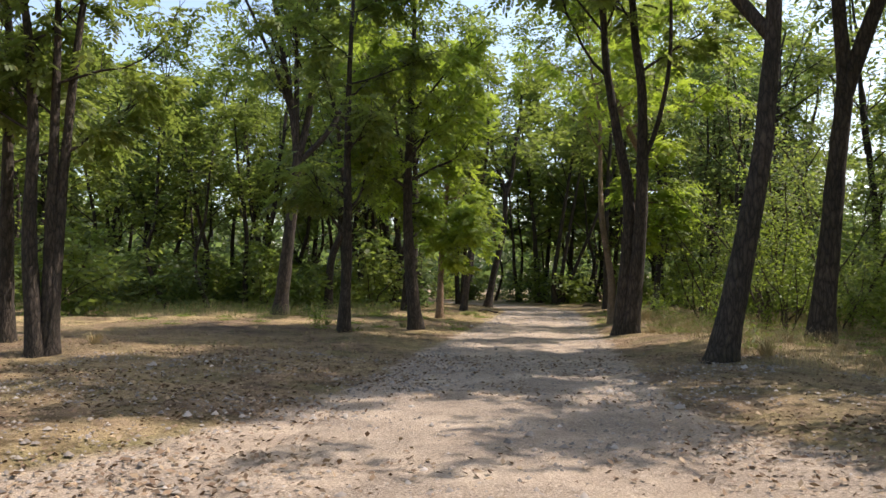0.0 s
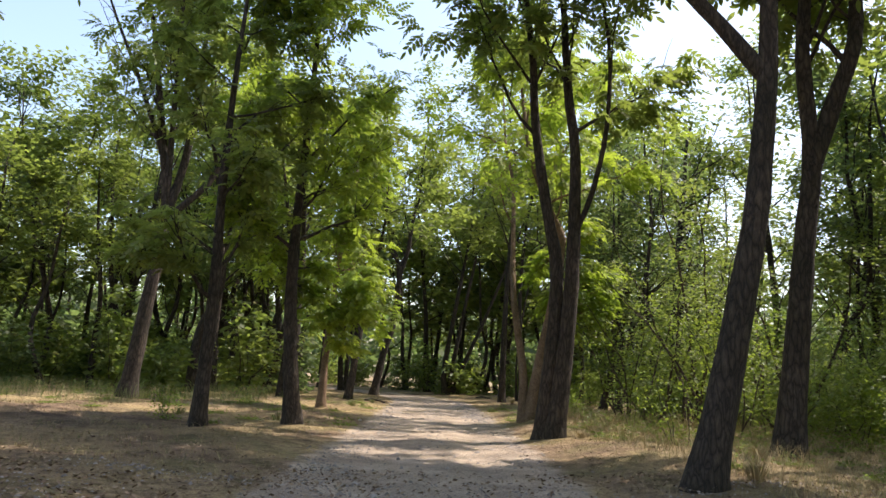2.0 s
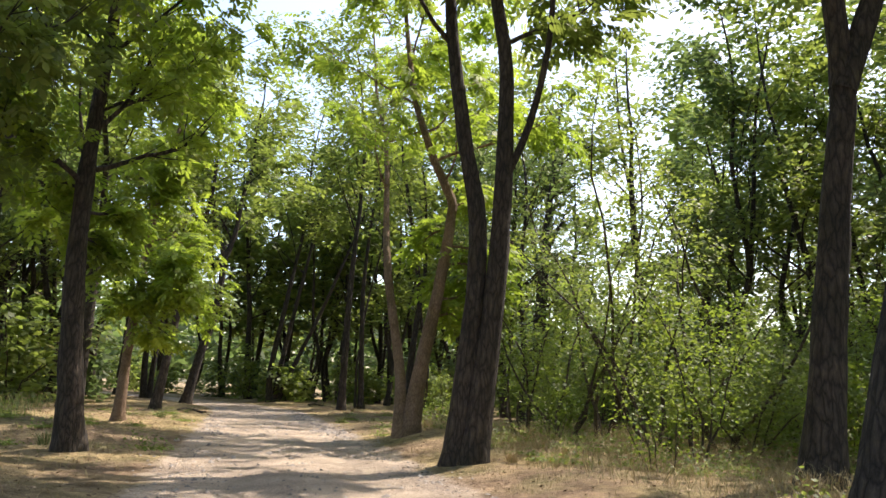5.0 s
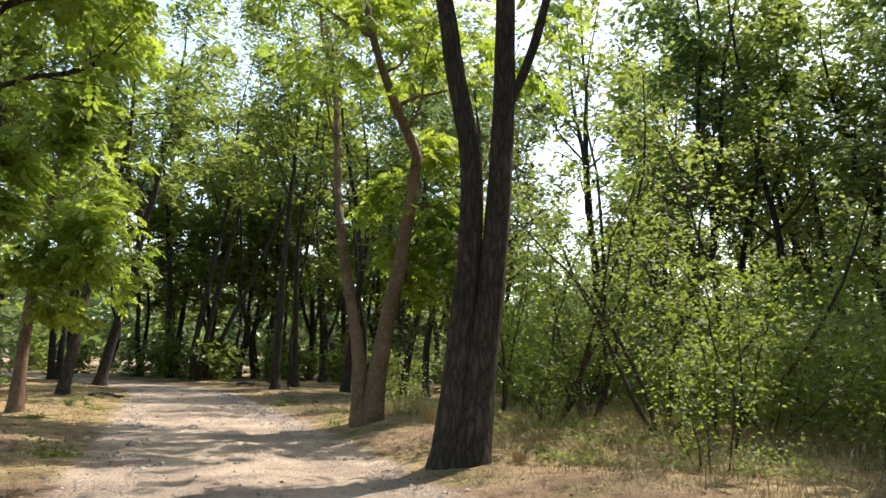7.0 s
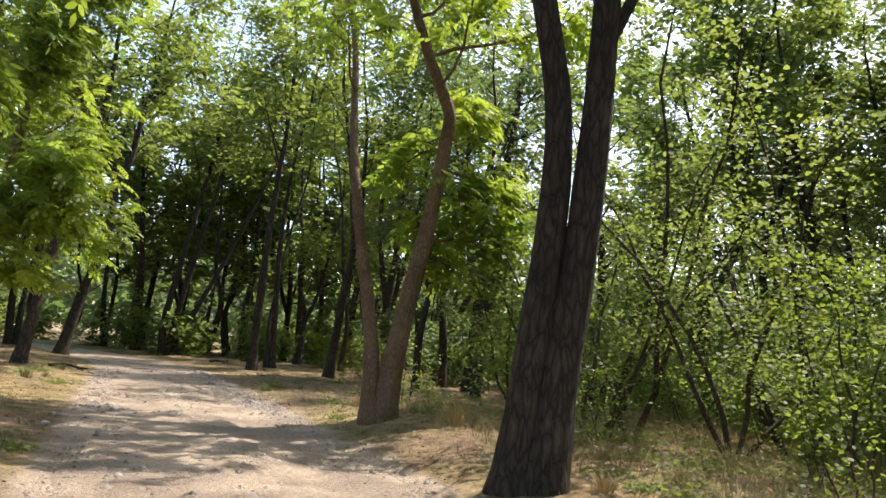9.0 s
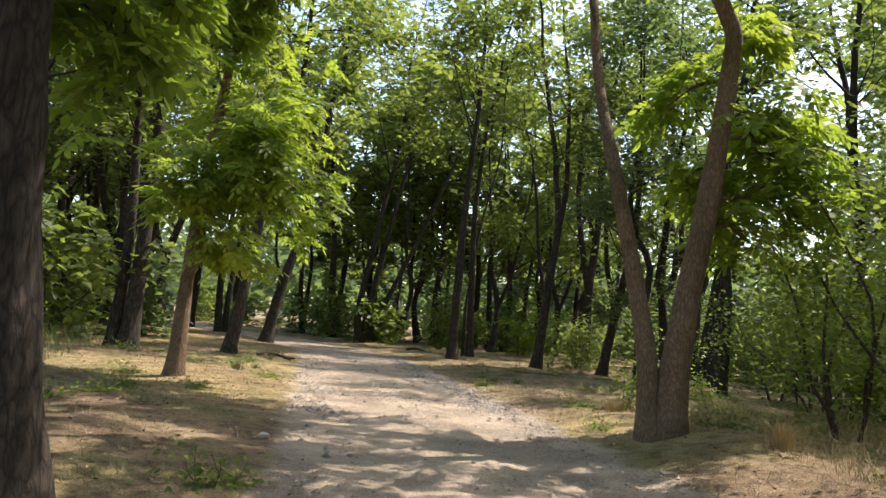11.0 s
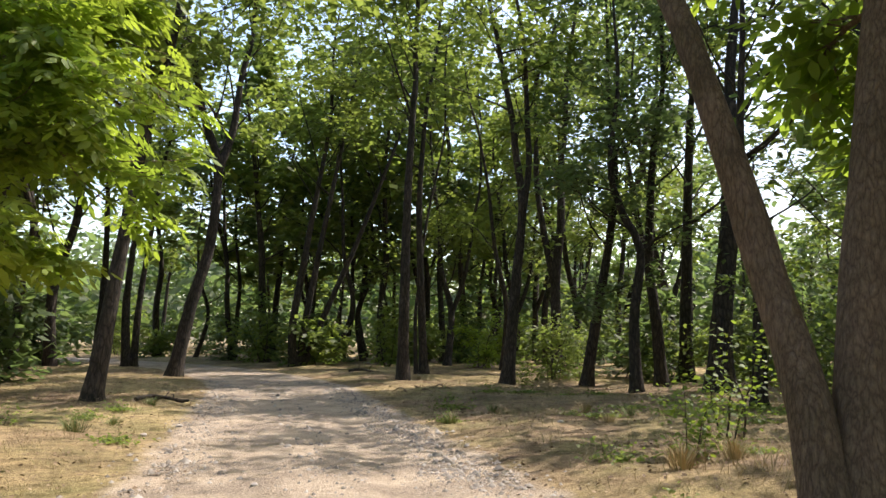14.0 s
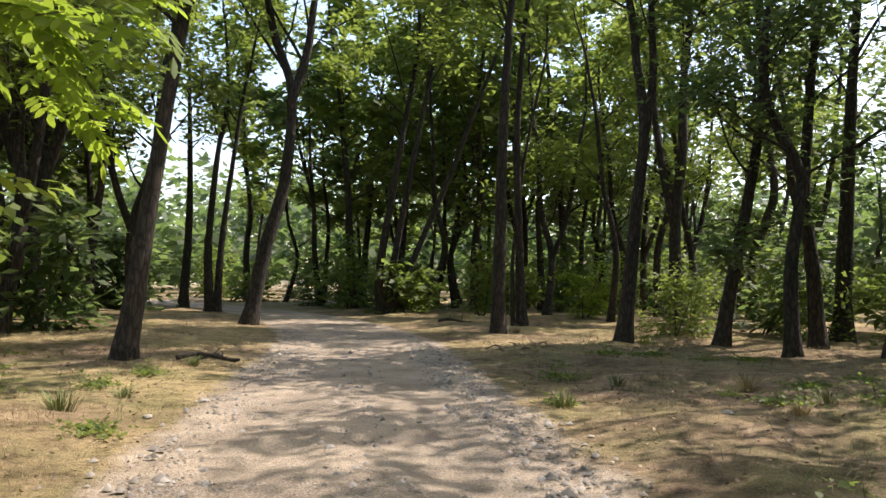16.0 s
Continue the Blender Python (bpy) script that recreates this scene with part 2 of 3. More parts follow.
def leaves(name, at, size, shape, mat, tilt=0.5, out=None):
    """Many leaves at the places given. out: the way that each leaf points."""
    tv, tf = shape
    n = len(at)
    yaw = rng.uniform(0, 2 * math.pi, n) if out is None else np.arctan2(out[:, 1], out[:, 0]) + rng.normal(0, 0.7, n)
    up = np.column_stack([rng.normal(0, tilt, n), rng.normal(0, tilt, n), np.ones(n)])
    up /= np.linalg.norm(up, axis=1)[:, None]
    x = np.column_stack([np.cos(yaw), np.sin(yaw), np.zeros(n)])
    x -= up * (x * up).sum(1)[:, None]
    x /= np.linalg.norm(x, axis=1)[:, None]
    y = np.cross(up, x)
    s = size * rng.uniform(0.65, 1.25, n)
    frames = np.stack([x, y, up], 1) * s[:, None, None]
    v = at[:, None] + np.einsum("kc,ncd->nkd", tv, frames)
    f = tf[None] + (np.arange(n) * len(tv))[:, None, None]
    return np_mesh(name, v.reshape(-1, 3), f.reshape(-1, tf.shape[1]), mat)


# ---- ground ----
def road_middle(y):
    return np.interp(y, ROAD_Y, ROAD_X)


ROAD_Y = np.linspace(-40, 110, 301)
ROAD_X = np.interp(ROAD_Y, [-40, -10, 5, 14, 24, 31, 43, 52, 60, 68, 80, 110], [-4.5, -1.6, -0.4, 0.75, 2.15, 3.1, 4.75, 4.3, 2.6, -0.6, -7, -26])
for _ in range(3):
    ROAD_X = np.convolve(np.pad(ROAD_X, 4, mode="edge"), np.ones(9) / 9, "valid")


def bumps(x, y):
    return (0.035 * np.sin(0.9 * x + 1.3 * np.sin(0.4 * y)) * np.sin(0.7 * y + 0.8 * np.sin(0.5 * x))
            + 0.02 * np.sin(2.3 * x + 0.7 * y) * np.sin(1.9 * y - 0.6 * x))


def height(x, y):
    """The lie of the land: the track is flat, the verges stand a hand higher."""
    off = np.abs(x - road_middle(y))
    verge = np.clip((off - 1.6) / 2.5, 0, 1)
    verge = verge * verge * (3 - 2 * verge)
    near = np.exp(-((y - 25) / 60) ** 2)
    bank = 0.17 * np.exp(-((y - 23) / 8.0) ** 4) * np.clip((x - road_middle(y) - 1.7) / 1.2, 0, 1)
    rut = -0.025 * np.exp(-((off - 0.8) / 0.28) ** 2)
    return bank + verge * (0.1 + bumps(x, y) * 1.6 * near) + rut + 0.35 * bumps(x, y) * near


def smoothstep(lo, hi, v):
    v = np.clip((v - lo) / (hi - lo), 0, 1)
    return v * v * (3 - 2 * v)


def grow(edge, step, ratio, far):
    out = [edge]
    while out[-1] < far:
        step *= ratio
        out.append(out[-1] + step)
    return np.array(out[1:])


def attribute(me, name, values):
    me.attributes.new(name, "FLOAT", "POINT").data.foreach_set("value", np.asarray(values, np.float32))


def build_ground():
    gx = np.concatenate([-grow(16, 0.25, 1.18, 900)[::-1], np.arange(-16, 22.01, 0.32), grow(22, 0.25, 1.18, 900)])
    gy = np.concatenate([-grow(4, 0.25, 1.18, 900)[::-1], np.arange(-4, 62.01, 0.32), grow(62, 0.25, 1.18, 900)])
    x, y = [g.ravel() for g in np.meshgrid(gx, gy)]
    off = np.abs(x - road_middle(y))
    z = height(x, y) - 0.07 * (1 - smoothstep(1.2, 1.7, off)) + 0.012 * rng.normal(size=len(x)) * (off > 2)
    i, j = [g.ravel() for g in np.meshgrid(np.arange(len(gx) - 1), np.arange(len(gy) - 1))]
    w = len(gx)
    f = np.column_stack([j * w + i, j * w + i + 1, (j + 1) * w + i + 1, (j + 1) * w + i])
    me = np_mesh("ground", np.column_stack([x, y, z]), f, EARTH, True)
    wide = np.where(y < 9, 0.4 * smoothstep(9, 2, y), 0)
    attribute(me, "worn", np.clip(1 - smoothstep(1.3 + 3 * wide, 2.5 + 6 * wide, off), 0, 1))
    # left patch: dark earth, widened and deepened to paint in the clearing's shade
    patch = np.exp(-(((x + 7) / 5.2) ** 2 + ((y - 17) / 9.0) ** 2) ** 2)
    patch += 0.6 * np.exp(-(((x - 6.5) / 3.6) ** 2 + ((y - 9) / 8.0) ** 2) ** 2) + 0.35 * np.exp(-(((x - 12) / 5) ** 2 + ((y - 36) / 5.0) ** 2) ** 2)
    attribute(me, "soil_and_shade", np.clip(patch * (0.5 + 7 * bumps(x, y)), 0, 0.85))
    tagged(new("ground", me), "dry woodland soil with straw, leaf litter, dark earth and some painted shade", "ground", kind="structure")


def build_road():
    along, across = np.arange(-14, 84, 0.2), np.linspace(-1, 1, 31)
    y, u = [g.ravel() for g in np.meshgrid(along, across, indexing="ij")]
    half = 1.75 + 0.18 * np.sin(0.8 * y) + 0.12 * np.sin(2.1 * y + 1)
    x = road_middle(y) + u * half
    z = height(x, y) + 0.008 + 0.012 * (1 - np.abs(u)) + 0.008 * rng.normal(size=len(x)) * (1 - u * u)
    z -= 0.03 * (np.abs(u) > 0.99)
    w = len(across)
    i, j = [g.ravel() for g in np.meshgrid(np.arange(len(along) - 1), np.arange(w - 1), indexing="ij")]
    f = np.column_stack([i * w + j, i * w + j + 1, (i + 1) * w + j + 1, (i + 1) * w + j])
    me = np_mesh("road", np.column_stack([x, y, z]), f, DIRT_ROAD, True)
    off = np.abs(x - road_middle(y))
    wide = np.where(y < 9, 0.4 * smoothstep(9, 2, y), 0)
    attribute(me, "worn", np.clip(1 - smoothstep(1.3 + 3 * wide, 2.5 + 6 * wide, off), 0, 1))
    attribute(me, "soil_and_shade", np.zeros(len(x)))
    tagged(new("road", me), "dusty tan dirt track with gravel and shallow wheel ruts", "dirt road", kind="structure")


build_ground()
build_road()


# ---- trees ----
def limb_line(start, way, length, lift, parts=6):
    """A branch that wanders outwards and bends up."""
    line, way = [np.asarray(start, float)], np.asarray(way, float)
    for _ in range(parts):
        way = way + rng.normal(0, 0.16, 3) + (0, 0, lift)
        way /= np.linalg.norm(way)
        line.append(line[-1] + way * length / parts)
    return np.array(line)


def plant(x, y, stems, top, crown_low, spread, amount, shape, size, leaf, bark, label, category="tree",
          lean_to=None, limbs=16, low=(), name="tree", fine=True, flare=1.5, sides=14, steep=(0.35, 0.9), grown=1.0):
    """A tree at (x, y). stems: (radius, points from the foot up); each one goes on upwards to the height top.
    Limbs start at crown_low; spread: their length; amount: how many leaves; low: (height, yaw, length) of hanging boughs."""
    foot = float(height(np.array([x]), np.array([y]))[0]) - 0.06
    thing = tagged(new(name), label, category)
    thing.location, thing.scale = (x, y, foot), (grown, grown, grown)
    boughs, twigs = [], Heap()
    tips, outs = [], []
    axis = np.mean([np.asarray(p[-1][:2], float) for _, p in stems], axis=0)
    for radius, points in stems:
        p = [np.array(q, float) for q in points]
        if p[0][2] < 0.3:
            p[0][2] = -0.12
        way = p[-1] - p[-2]
        way /= np.linalg.norm(way)
        while p[-1][2] < top - 1.2:
            way = way + rng.normal(0, 0.1, 3) + (0, 0, 0.25)
            way /= np.linalg.norm(way)
            p.append(p[-1] + way * 1.3)
        line = smooth_line(p)
        z = line[:, 2]
        r = radius * np.clip(1 - 0.93 * np.clip((z - z[0]) / (top + 0.3 - z[0]), 0, 1) ** 0.8, 0.05, 1)
        if p[0][2] < 0.3:
            r = r * (1 + (flare - 1) * np.exp(-np.clip(z, 0, None) / 0.28))
        trunk = Heap()
        trunk.tube(line, r, sides, 0.045)
        child("trunk", trunk.mesh("trunk", bark), thing)
        first = max(crown_low, p[0][2] + 0.5)
        count = max(3, int(limbs * radius / max(s[0] for s in stems)))
        for k in range(count):
            h = first + (top - 0.8 - first) * ((k + rng.uniform(0, 1)) / count)
            i = int(np.argmin(np.abs(z - h)))
            yaw = rng.uniform(0, 2 * math.pi)
            if lean_to is not None and rng.uniform() < 0.5:
                yaw = lean_to + rng.normal(0, 0.6)
            rel = (h - first) / max(top - first, 0.1)
            long = spread * (0.55 + 0.75 * math.sin(math.pi * (0.2 + 0.75 * rel))) * rng.uniform(0.6, 1.15)
            rise = rng.uniform(*steep)
            boughs.append((limb_line(line[i], (math.cos(yaw), math.sin(yaw), rise), long, 0.07), max(0.014, r[i] * rng.uniform(0.25, 0.45))))
    for h, yaw, long in low:
        line0 = smooth_line([np.array(q, float) for q in stems[0][1]])
        i = int(np.argmin(np.abs(line0[:, 2] - h)))
        boughs.append((limb_line(line0[i], (math.cos(yaw), math.sin(yaw), 0.35), long, -0.09), 0.035))
    for order, (line, r) in enumerate(boughs):
        h = Heap()
        h.tube(line, np.linspace(r, r * 0.25, len(line)), 6 if fine else 4, 0.04)
        limb = child("limb", h.mesh("limb", bark), thing)
        hanging = order >= len(boughs) - len(low)
        mine, mine_out = ([], []) if hanging else (tips, outs)
        length = np.linalg.norm(line[-1] - line[0])
        mine.append(line[-1]), mine_out.append(line[-1] - line[-2])
        for i in range(2, len(line)):
            for _ in range(2 if amount < 3200 and shape is PINNATE else 1):
                way = line[i] - line[i - 1]
                way = way / np.linalg.norm(way) + rng.normal(0, 0.65, 3) * (1, 1, 0.6)
                way /= np.linalg.norm(way)
                twig = limb_line(line[i], way, rng.uniform(0.3, 0.6) * min(length, 2.6), 0.02, 3 if shape is PINNATE else 2)
                if fine:
                    twigs.tube(twig, np.linspace(r * 0.35, 0.004, len(twig)), 3)
                for q in twig[1:]:
                    mine.append(q), mine_out.append(way)
        if hanging:
            n = int(80 * np.linalg.norm(line[-1] - line[0])) if shape is PINNATE else 260
            at, way = rosettes(np.array(mine), np.array(mine_out), np.ones(len(mine)), n, 0.1)
            tagged(child("leaf_spray", leaves("leaf_spray", at, size, shape, leaf, 0.35, way), limb, "drooping spray of leaves"), kind="stuff")
    if fine:
        tagged(child("twig_spray", twigs.mesh("twig_spray", bark), thing), kind="stuff")
    tips, outs = np.array(tips), np.array(outs)
    weight = rng.gamma(0.8 if shape is PINNATE else 0.7, 1.0, len(tips))
    at, way = rosettes(tips, outs, weight, amount, np.array((0.3, 0.3, 0.2)))
    if shape is not PINNATE:
        at += rng.normal(0, 1, (amount, 3)) * (0.2, 0.2, 0.12)
    at[:, 2] = np.maximum(at[:, 2], 0.15)
    tagged(child("crown", leaves("crown", at, size, shape, leaf, 0.45, way), thing, "green leaves with gaps"), kind="stuff")
    return thing


BIG = "dark rough-barked deciduous tree beside the dirt track"
T = dict(shape=PINNATE, size=0.5, leaf=LEAF_MAIN, bark=BARK)
# trees along the track, from the walk's start onwards
plant(-7.39, 12.58, [(0.2, [(0, 0, 0), (-.2, -.1, 2.6), (-.2, -.1, 5), (-.35, -.2, 7.3)]), (0.17, [(.16, .1, 0), (.16, .1, 3.8), (.16, .1, 7.4)]),
                   (0.17, [(.24, .1, 0), (.33, .2, 3.8), (.55, .3, 7.5)])], 14, 4.4, 2.4, 2000, limbs=9, grown=0.76, label="clump of three dark trunks grown from one base", **T)
plant(-9.01, 14.38, [(0.2, [(0, 0, 0), (-.1, 0, 3.8), (-.2, 0, 7.3)])], 13, 4.2, 2.4, 1300, grown=0.83, label=BIG, **T)
plant(-7.67, 31.23, [(0.27, [(0, 0, 0), (.25, 0, 2.5), (.53, 0, 5.7), (.05, 0, 8.9), (-.5, -.1, 12), (-1.1, -.1, 13.6)]), (0.17, [(.5, 0, 5.4), (.95, .2, 7.9), (1.15, .3, 12), (1.4, .4, 13.6)]),
                     (0.12, [(.55, 0, 5.5), (1.7, .3, 6.9), (2.3, .4, 8.4)]), (0.13, [(.5, 0, 5.8), (.5, -.2, 9), (.45, -.3, 12)]), (0.1, [(.25, 0, 7.6), (-.75, .2, 10), (-1.9, .3, 12.5)])],
      15.5, 6.8, 3.0, 1500, limbs=13, steep=(1.0, 2.3), grown=1.17, label="tall tree forking low into steep bare limbs", **T)
plant(-3.31, 19.80, [(0.19, [(0, 0, 0), (.07, 0, 3), (.03, 0, 6.1), (.1, 0, 9.3)])], 14, 2.8, 2.2, 1400, grown=0.88, label="slim dark tree with foliage low on its trunk", **T)
plant(-1.47, 21.49, [(0.23, [(0, 0, 0), (-.25, 0, 2.5), (-.33, 0, 4.5), (-.25, 0, 7), (-.17, 0, 9.5)])], 14, 4.0, 2.2, 2200,
      low=[(3.6, 1.2, 1.3), (4.2, 0.5, 1.3), (4.6, 2.5, 1.4)], grown=0.90, label="dark tree with bright feathery foliage hanging low", shape=PINNATE, size=0.43, leaf=LEAF_FRESH, bark=BARK)
plant(3.90, 19.52, [(0.2, [(0, 0, 0), (.1, -.05, 1.3), (.2, -.1, 2.6), (.2, -.1, 3.8), (0, 0, 5.0), (-.3, .1, 7.1), (-.4, .1, 8.7)]),
                   (0.22, [(.2, -.15, 0), (.33, -.22, 1.3), (.44, -.3, 2.6), (.5, -.36, 4.2), (.5, -.38, 6.3)]), (0.07, [(.5, -.36, 4.4), (.85, -.55, 5.4), (1.1, -.7, 6.8), (1.15, -.75, 8.5)])],
      15, 6.5, 3.0, 2400, limbs=13, steep=(0.8, 2.1), grown=1.01, label="massive dark tree of two trunks fused at the base", **T)
plant(3.96, 12.65, [(0.25, [(0, 0, 0), (.38, -.15, 1.9), (.68, -.27, 3.6), (.88, -.36, 5.6), (.95, -.4, 7.2)]), (0.13, [(.9, -.36, 5.8), (.3, -.12, 6.7), (-.1, 0, 7.2)])],
      14.5, 6.4, 3.1, 2500, limbs=14, steep=(0.8, 2.1), grown=0.93, label="big dark tree leaning over with a flared foot", **T)
plant(7.21, 15.86, [(0.24, [(0, 0, 0), (.2, -.1, 2.1), (.36, -.2, 3.9), (.46, -.25, 5), (.4, -.2, 6.8), (.45, -.25, 7.8)]),
                  (0.17, [(.44, -.25, 4.8), (.76, -.4, 5.8), (1.08, -.6, 6.9), (1.15, -.6, 7.7)])], 14.5, 6.2, 3.1, 2500, limbs=14, steep=(0.8, 2.1), grown=1.09, label="dark tree forking into two steep trunks", **T)
plant(4.90, 24.53, [(0.2, [(.08, 0, 0), (.2, .05, .8), (.36, .12, 1.6), (.71, .15, 3.4), (.95, .2, 5.0), (.93, .2, 5.45), (.53, .35, 6.35), (.05, .5, 7.75), (-.1, .6, 8.7)]),
                  (0.14, [(-.1, .03, 0), (-.08, .2, .8), (-.05, .5, 1.6), (-.22, 1.0, 3.4), (-.08, 1.9, 5.0), (.04, 2.5, 6.7)])],
      13, 5.4, 2.4, 1800, limbs=10, low=[(2.6, 0.1, 0.8), (3.1, -0.3, 1.0), (3.6, 1.2, 0.8), (4.0, -0.3, 1.2), (4.4, 0.5, 1.2), (4.8, 1.8, 0.9), (5.2, 0.2, 1.2)],
      grown=1.02, label="warm brown tree splitting at its foot into a V", shape=PINNATE, size=0.43, leaf=LEAF_FRESH, bark=BARK_WARM)
plant(-0.95, 30.65, [(0.19, [(0, 0, 0), (.05, 0, 2.4), (.17, 0, 4.3), (.35, 0, 6.4), (.5, 0, 7.4)])], 13.5, 3.4, 1.7, 1800, lean_to=-1.2,
      low=[(3.0, -1.1, 1.9), (3.4, -1.3, 2.4), (4.0, -1.0, 2.4), (4.6, -1.15, 2.8), (5.2, -1.0, 2.6), (3.6, -1.6, 2.0), (5.8, -0.9, 2.4), (2.8, -0.3, 1.3)],
      grown=0.85, label="tree with bright feathery boughs hanging towards the track", shape=PINNATE, size=0.43, leaf=LEAF_FRESH, bark=BARK_WARM)
D = dict(shape=DIAMOND, size=0.29, leaf=LEAF_MAIN, bark=BARK)
plant(0.12, 37.13, [(0.19, [(0, 0, 0), (.2, 0, 1.55), (.45, .07, 3.7), (.72, .1, 5.7), (.8, .1, 6.2)])], 14, 5.5, 2.4, 4200, grown=0.96, label="slender leaning tree with lit grey-brown bark", **D)
plant(1.88, 48.68, [(0.25, [(0, 0, 0), (.45, 0, 2.4), (.97, 0, 4.5), (1.12, 0, 7.2), (.6, 0, 8.8)]), (0.16, [(1.1, 0, 6.9), (1.55, 0, 8.5), (1.65, 0, 9.4)])], 18, 7, 3.8, 5670, steep=(0.8, 2.1), grown=1.05, label="leaning tree with a fork high up, at the track's edge", **D)
plant(8.70, 44.16, [(0.2, [(0, 0, 0), (.02, 0, 2.7), (.07, 0, 5.5), (.2, 0, 8.4)])], 19, 7.5, 3.3, 3375, steep=(0.8, 2.1), grown=1.04, label="straight dark trunk on dry grass", **D)
plant(10.82, 47.96, [(0.16, [(0, 0, 0), (-.15, 0, 2.9), (-.25, 0, 6.1), (-.05, 0, 9.4)]), (0.07, [(-.3, 0, 0), (-.35, 0, 2.0), (-.2, 0, 3.4)])], 18.5, 7, 2.6, 3240, limbs=10, grown=1.10, label="slim dark trunk with a thin second stem", **D)
plant(10.51, 40.32, [(0.2, [(0, 0, 0), (.23, -.1, 2.7), (.43, -.2, 5.3), (.25, -.1, 7.2), (.2, -.1, 7.9)]), (0.12, [(.42, -.2, 5), (.62, -.3, 6.6), (.57, -.3, 7.9)])], 16, 7, 2.3, 2430, grown=0.96, label=BIG, **D)
plant(16.47, 47.76, [(0.23, [(0, 0, 0), (-.03, 0, 3.4), (.15, -.1, 5.5), (.2, -.1, 8), (.35, -.2, 9.7)]), (0.15, [(-.03, 0, 3.1), (-.45, .2, 5.5), (-.65, .3, 7.3)])], 18.5, 6.5, 2.9, 3780, steep=(0.8, 2.1), grown=1.10, label="tree forking at head height on dry grass", **D)
plant(12.98, 40.12, [(0.2, [(0, 0, 0), (.2, -.1, 1.4), (.7, -.4, 4.7), (.87, -.5, 6.7), (.8, -.5, 8.1)])], 14.5, 2.6, 2.5, 3442, low=[(2.4, 3.6, 1.8), (2.8, 4.6, 1.8)], grown=0.94, label="leaning tree with dark foliage low down", shape=DIAMOND, size=0.25, leaf=LEAF_DEEP, bark=BARK)
plant(12.74, 37.34, [(0.18, [(0, 0, 0), (-.05, 0, 2), (.15, -.1, 4), (-.2, .1, 4.9), (-.5, .3, 6.1), (-.45, .3, 7.3)])], 13.5, 3.6, 2.2, 2733, grown=0.93, label="crooked dark tree with a kinked trunk", shape=DIAMOND, size=0.25, leaf=LEAF_DEEP, bark=BARK)
plant(14.96, 39.18, [(0.19, [(0, 0, 0), (-.1, .1, 2), (-.2, .2, 3.5), (-.15, .1, 5.7), (0, 0, 7.5)])], 14.5, 4, 2.3, 2733, grown=1.02, label=BIG, shape=DIAMOND, size=0.25, leaf=LEAF_DEEP, bark=BARK)
plant(17.54, 41.32, [(0.24, [(0, 0, 0), (.12, -.1, 4), (.3, -.2, 7.9)])], 14.5, 4, 2.4, 2632, grown=1.10, label=BIG, shape=DIAMOND, size=0.25, leaf=LEAF_DEEP, bark=BARK)
plant(7.68, 57.13, [(0.19, [(-.12, 0, 0), (-.24, 0, 1.6), (.13, 0, 4.2), (.6, 0, 7.2), (1.05, -.1, 10.2)]), (0.17, [(.07, 0, 0), (.34, 0, 2.2), (1.2, -.1, 7.2), (1.75, -.2, 10.2)]),
                  (0.15, [(.17, 0, 0), (1.3, -.2, 2.8), (2.3, -.3, 5.2), (3.65, -.5, 8.9)])], 18, 6.5, 3.8, 5400, limbs=13, steep=(0.8, 2.1), grown=1.17, label="fan of three slanting trunks from one base", **D)
plant(0.12, 58.83, [(0.2, [(0, 0, 0), (-.15, 0, 2.6), (.1, 0, 6.4)]), (0.17, [(.25, 0, 0), (.4, 0, 3.2), (1, 0, 8.6)])], 15, 6.5, 2.5, 4200, limbs=10, steep=(0.8, 2.1), grown=1.10, label="pair of dark trunks standing together", **D)
plant(-1.49, 63.79, [(0.23, [(0, 0, 0), (.15, 0, 4.6), (-.05, 0, 10.7)])], 16, 7, 2.6, 3600, grown=1.10, label=BIG, **D)
plant(-2.46, 38.22, [(0.24, [(0, 0, 0), (.06, 0, 2.7), (.1, 0, 6)]), (0.18, [(-.4, .2, 0), (-.3, .2, 3), (-.5, .2, 6.5)])], 14, 5.5, 2.6, 4200, limbs=10, grown=1.07, label="stout pair of dark trunks in the shade", **D)
plant(14.52, 36.35, [(0.3, [(0, 0, 0), (.15, .05, 1.5), (.5, .1, 3.6), (.7, .1, 6)])], 13.5, 4.6, 2.6, 1417, grown=1.13, label="thick dark leaning trunk at the thicket's edge", **D)
plant(12.20, 32.70, [(0.15, [(0, 0, 0), (.1, 0, 2.5), (-.1, .1, 5), (.1, .1, 8)])], 13, 3.2, 2.6, 2600, label="leafy dark tree at the thicket's edge", shape=DIAMOND, size=0.22, leaf=LEAF_DEEP, bark=BARK)

# ---- the wood around ----
STOOD = [(o.location.x, o.location.y) for o in scene.objects if o.name.split(".")[0] == "tree"]


def free(x, y, gap, spots):
    return all((x - p) ** 2 + (y - q) ** 2 > gap * gap for p, q in spots)


def in_clearing(x, y):
    """Where no trunk stands: the track and the open ground beside it."""
    side = x - float(road_middle(y))
    if abs(side) < 3.6 + (1.5 if y > 34 else 0):
        return True
    if -14.5 < x < 0 and 4 < y < 37:
        return True
    if 0 < side < 4.5 and y < 36:
        return True
    return 30 < y < 50 and 3 < x < 17


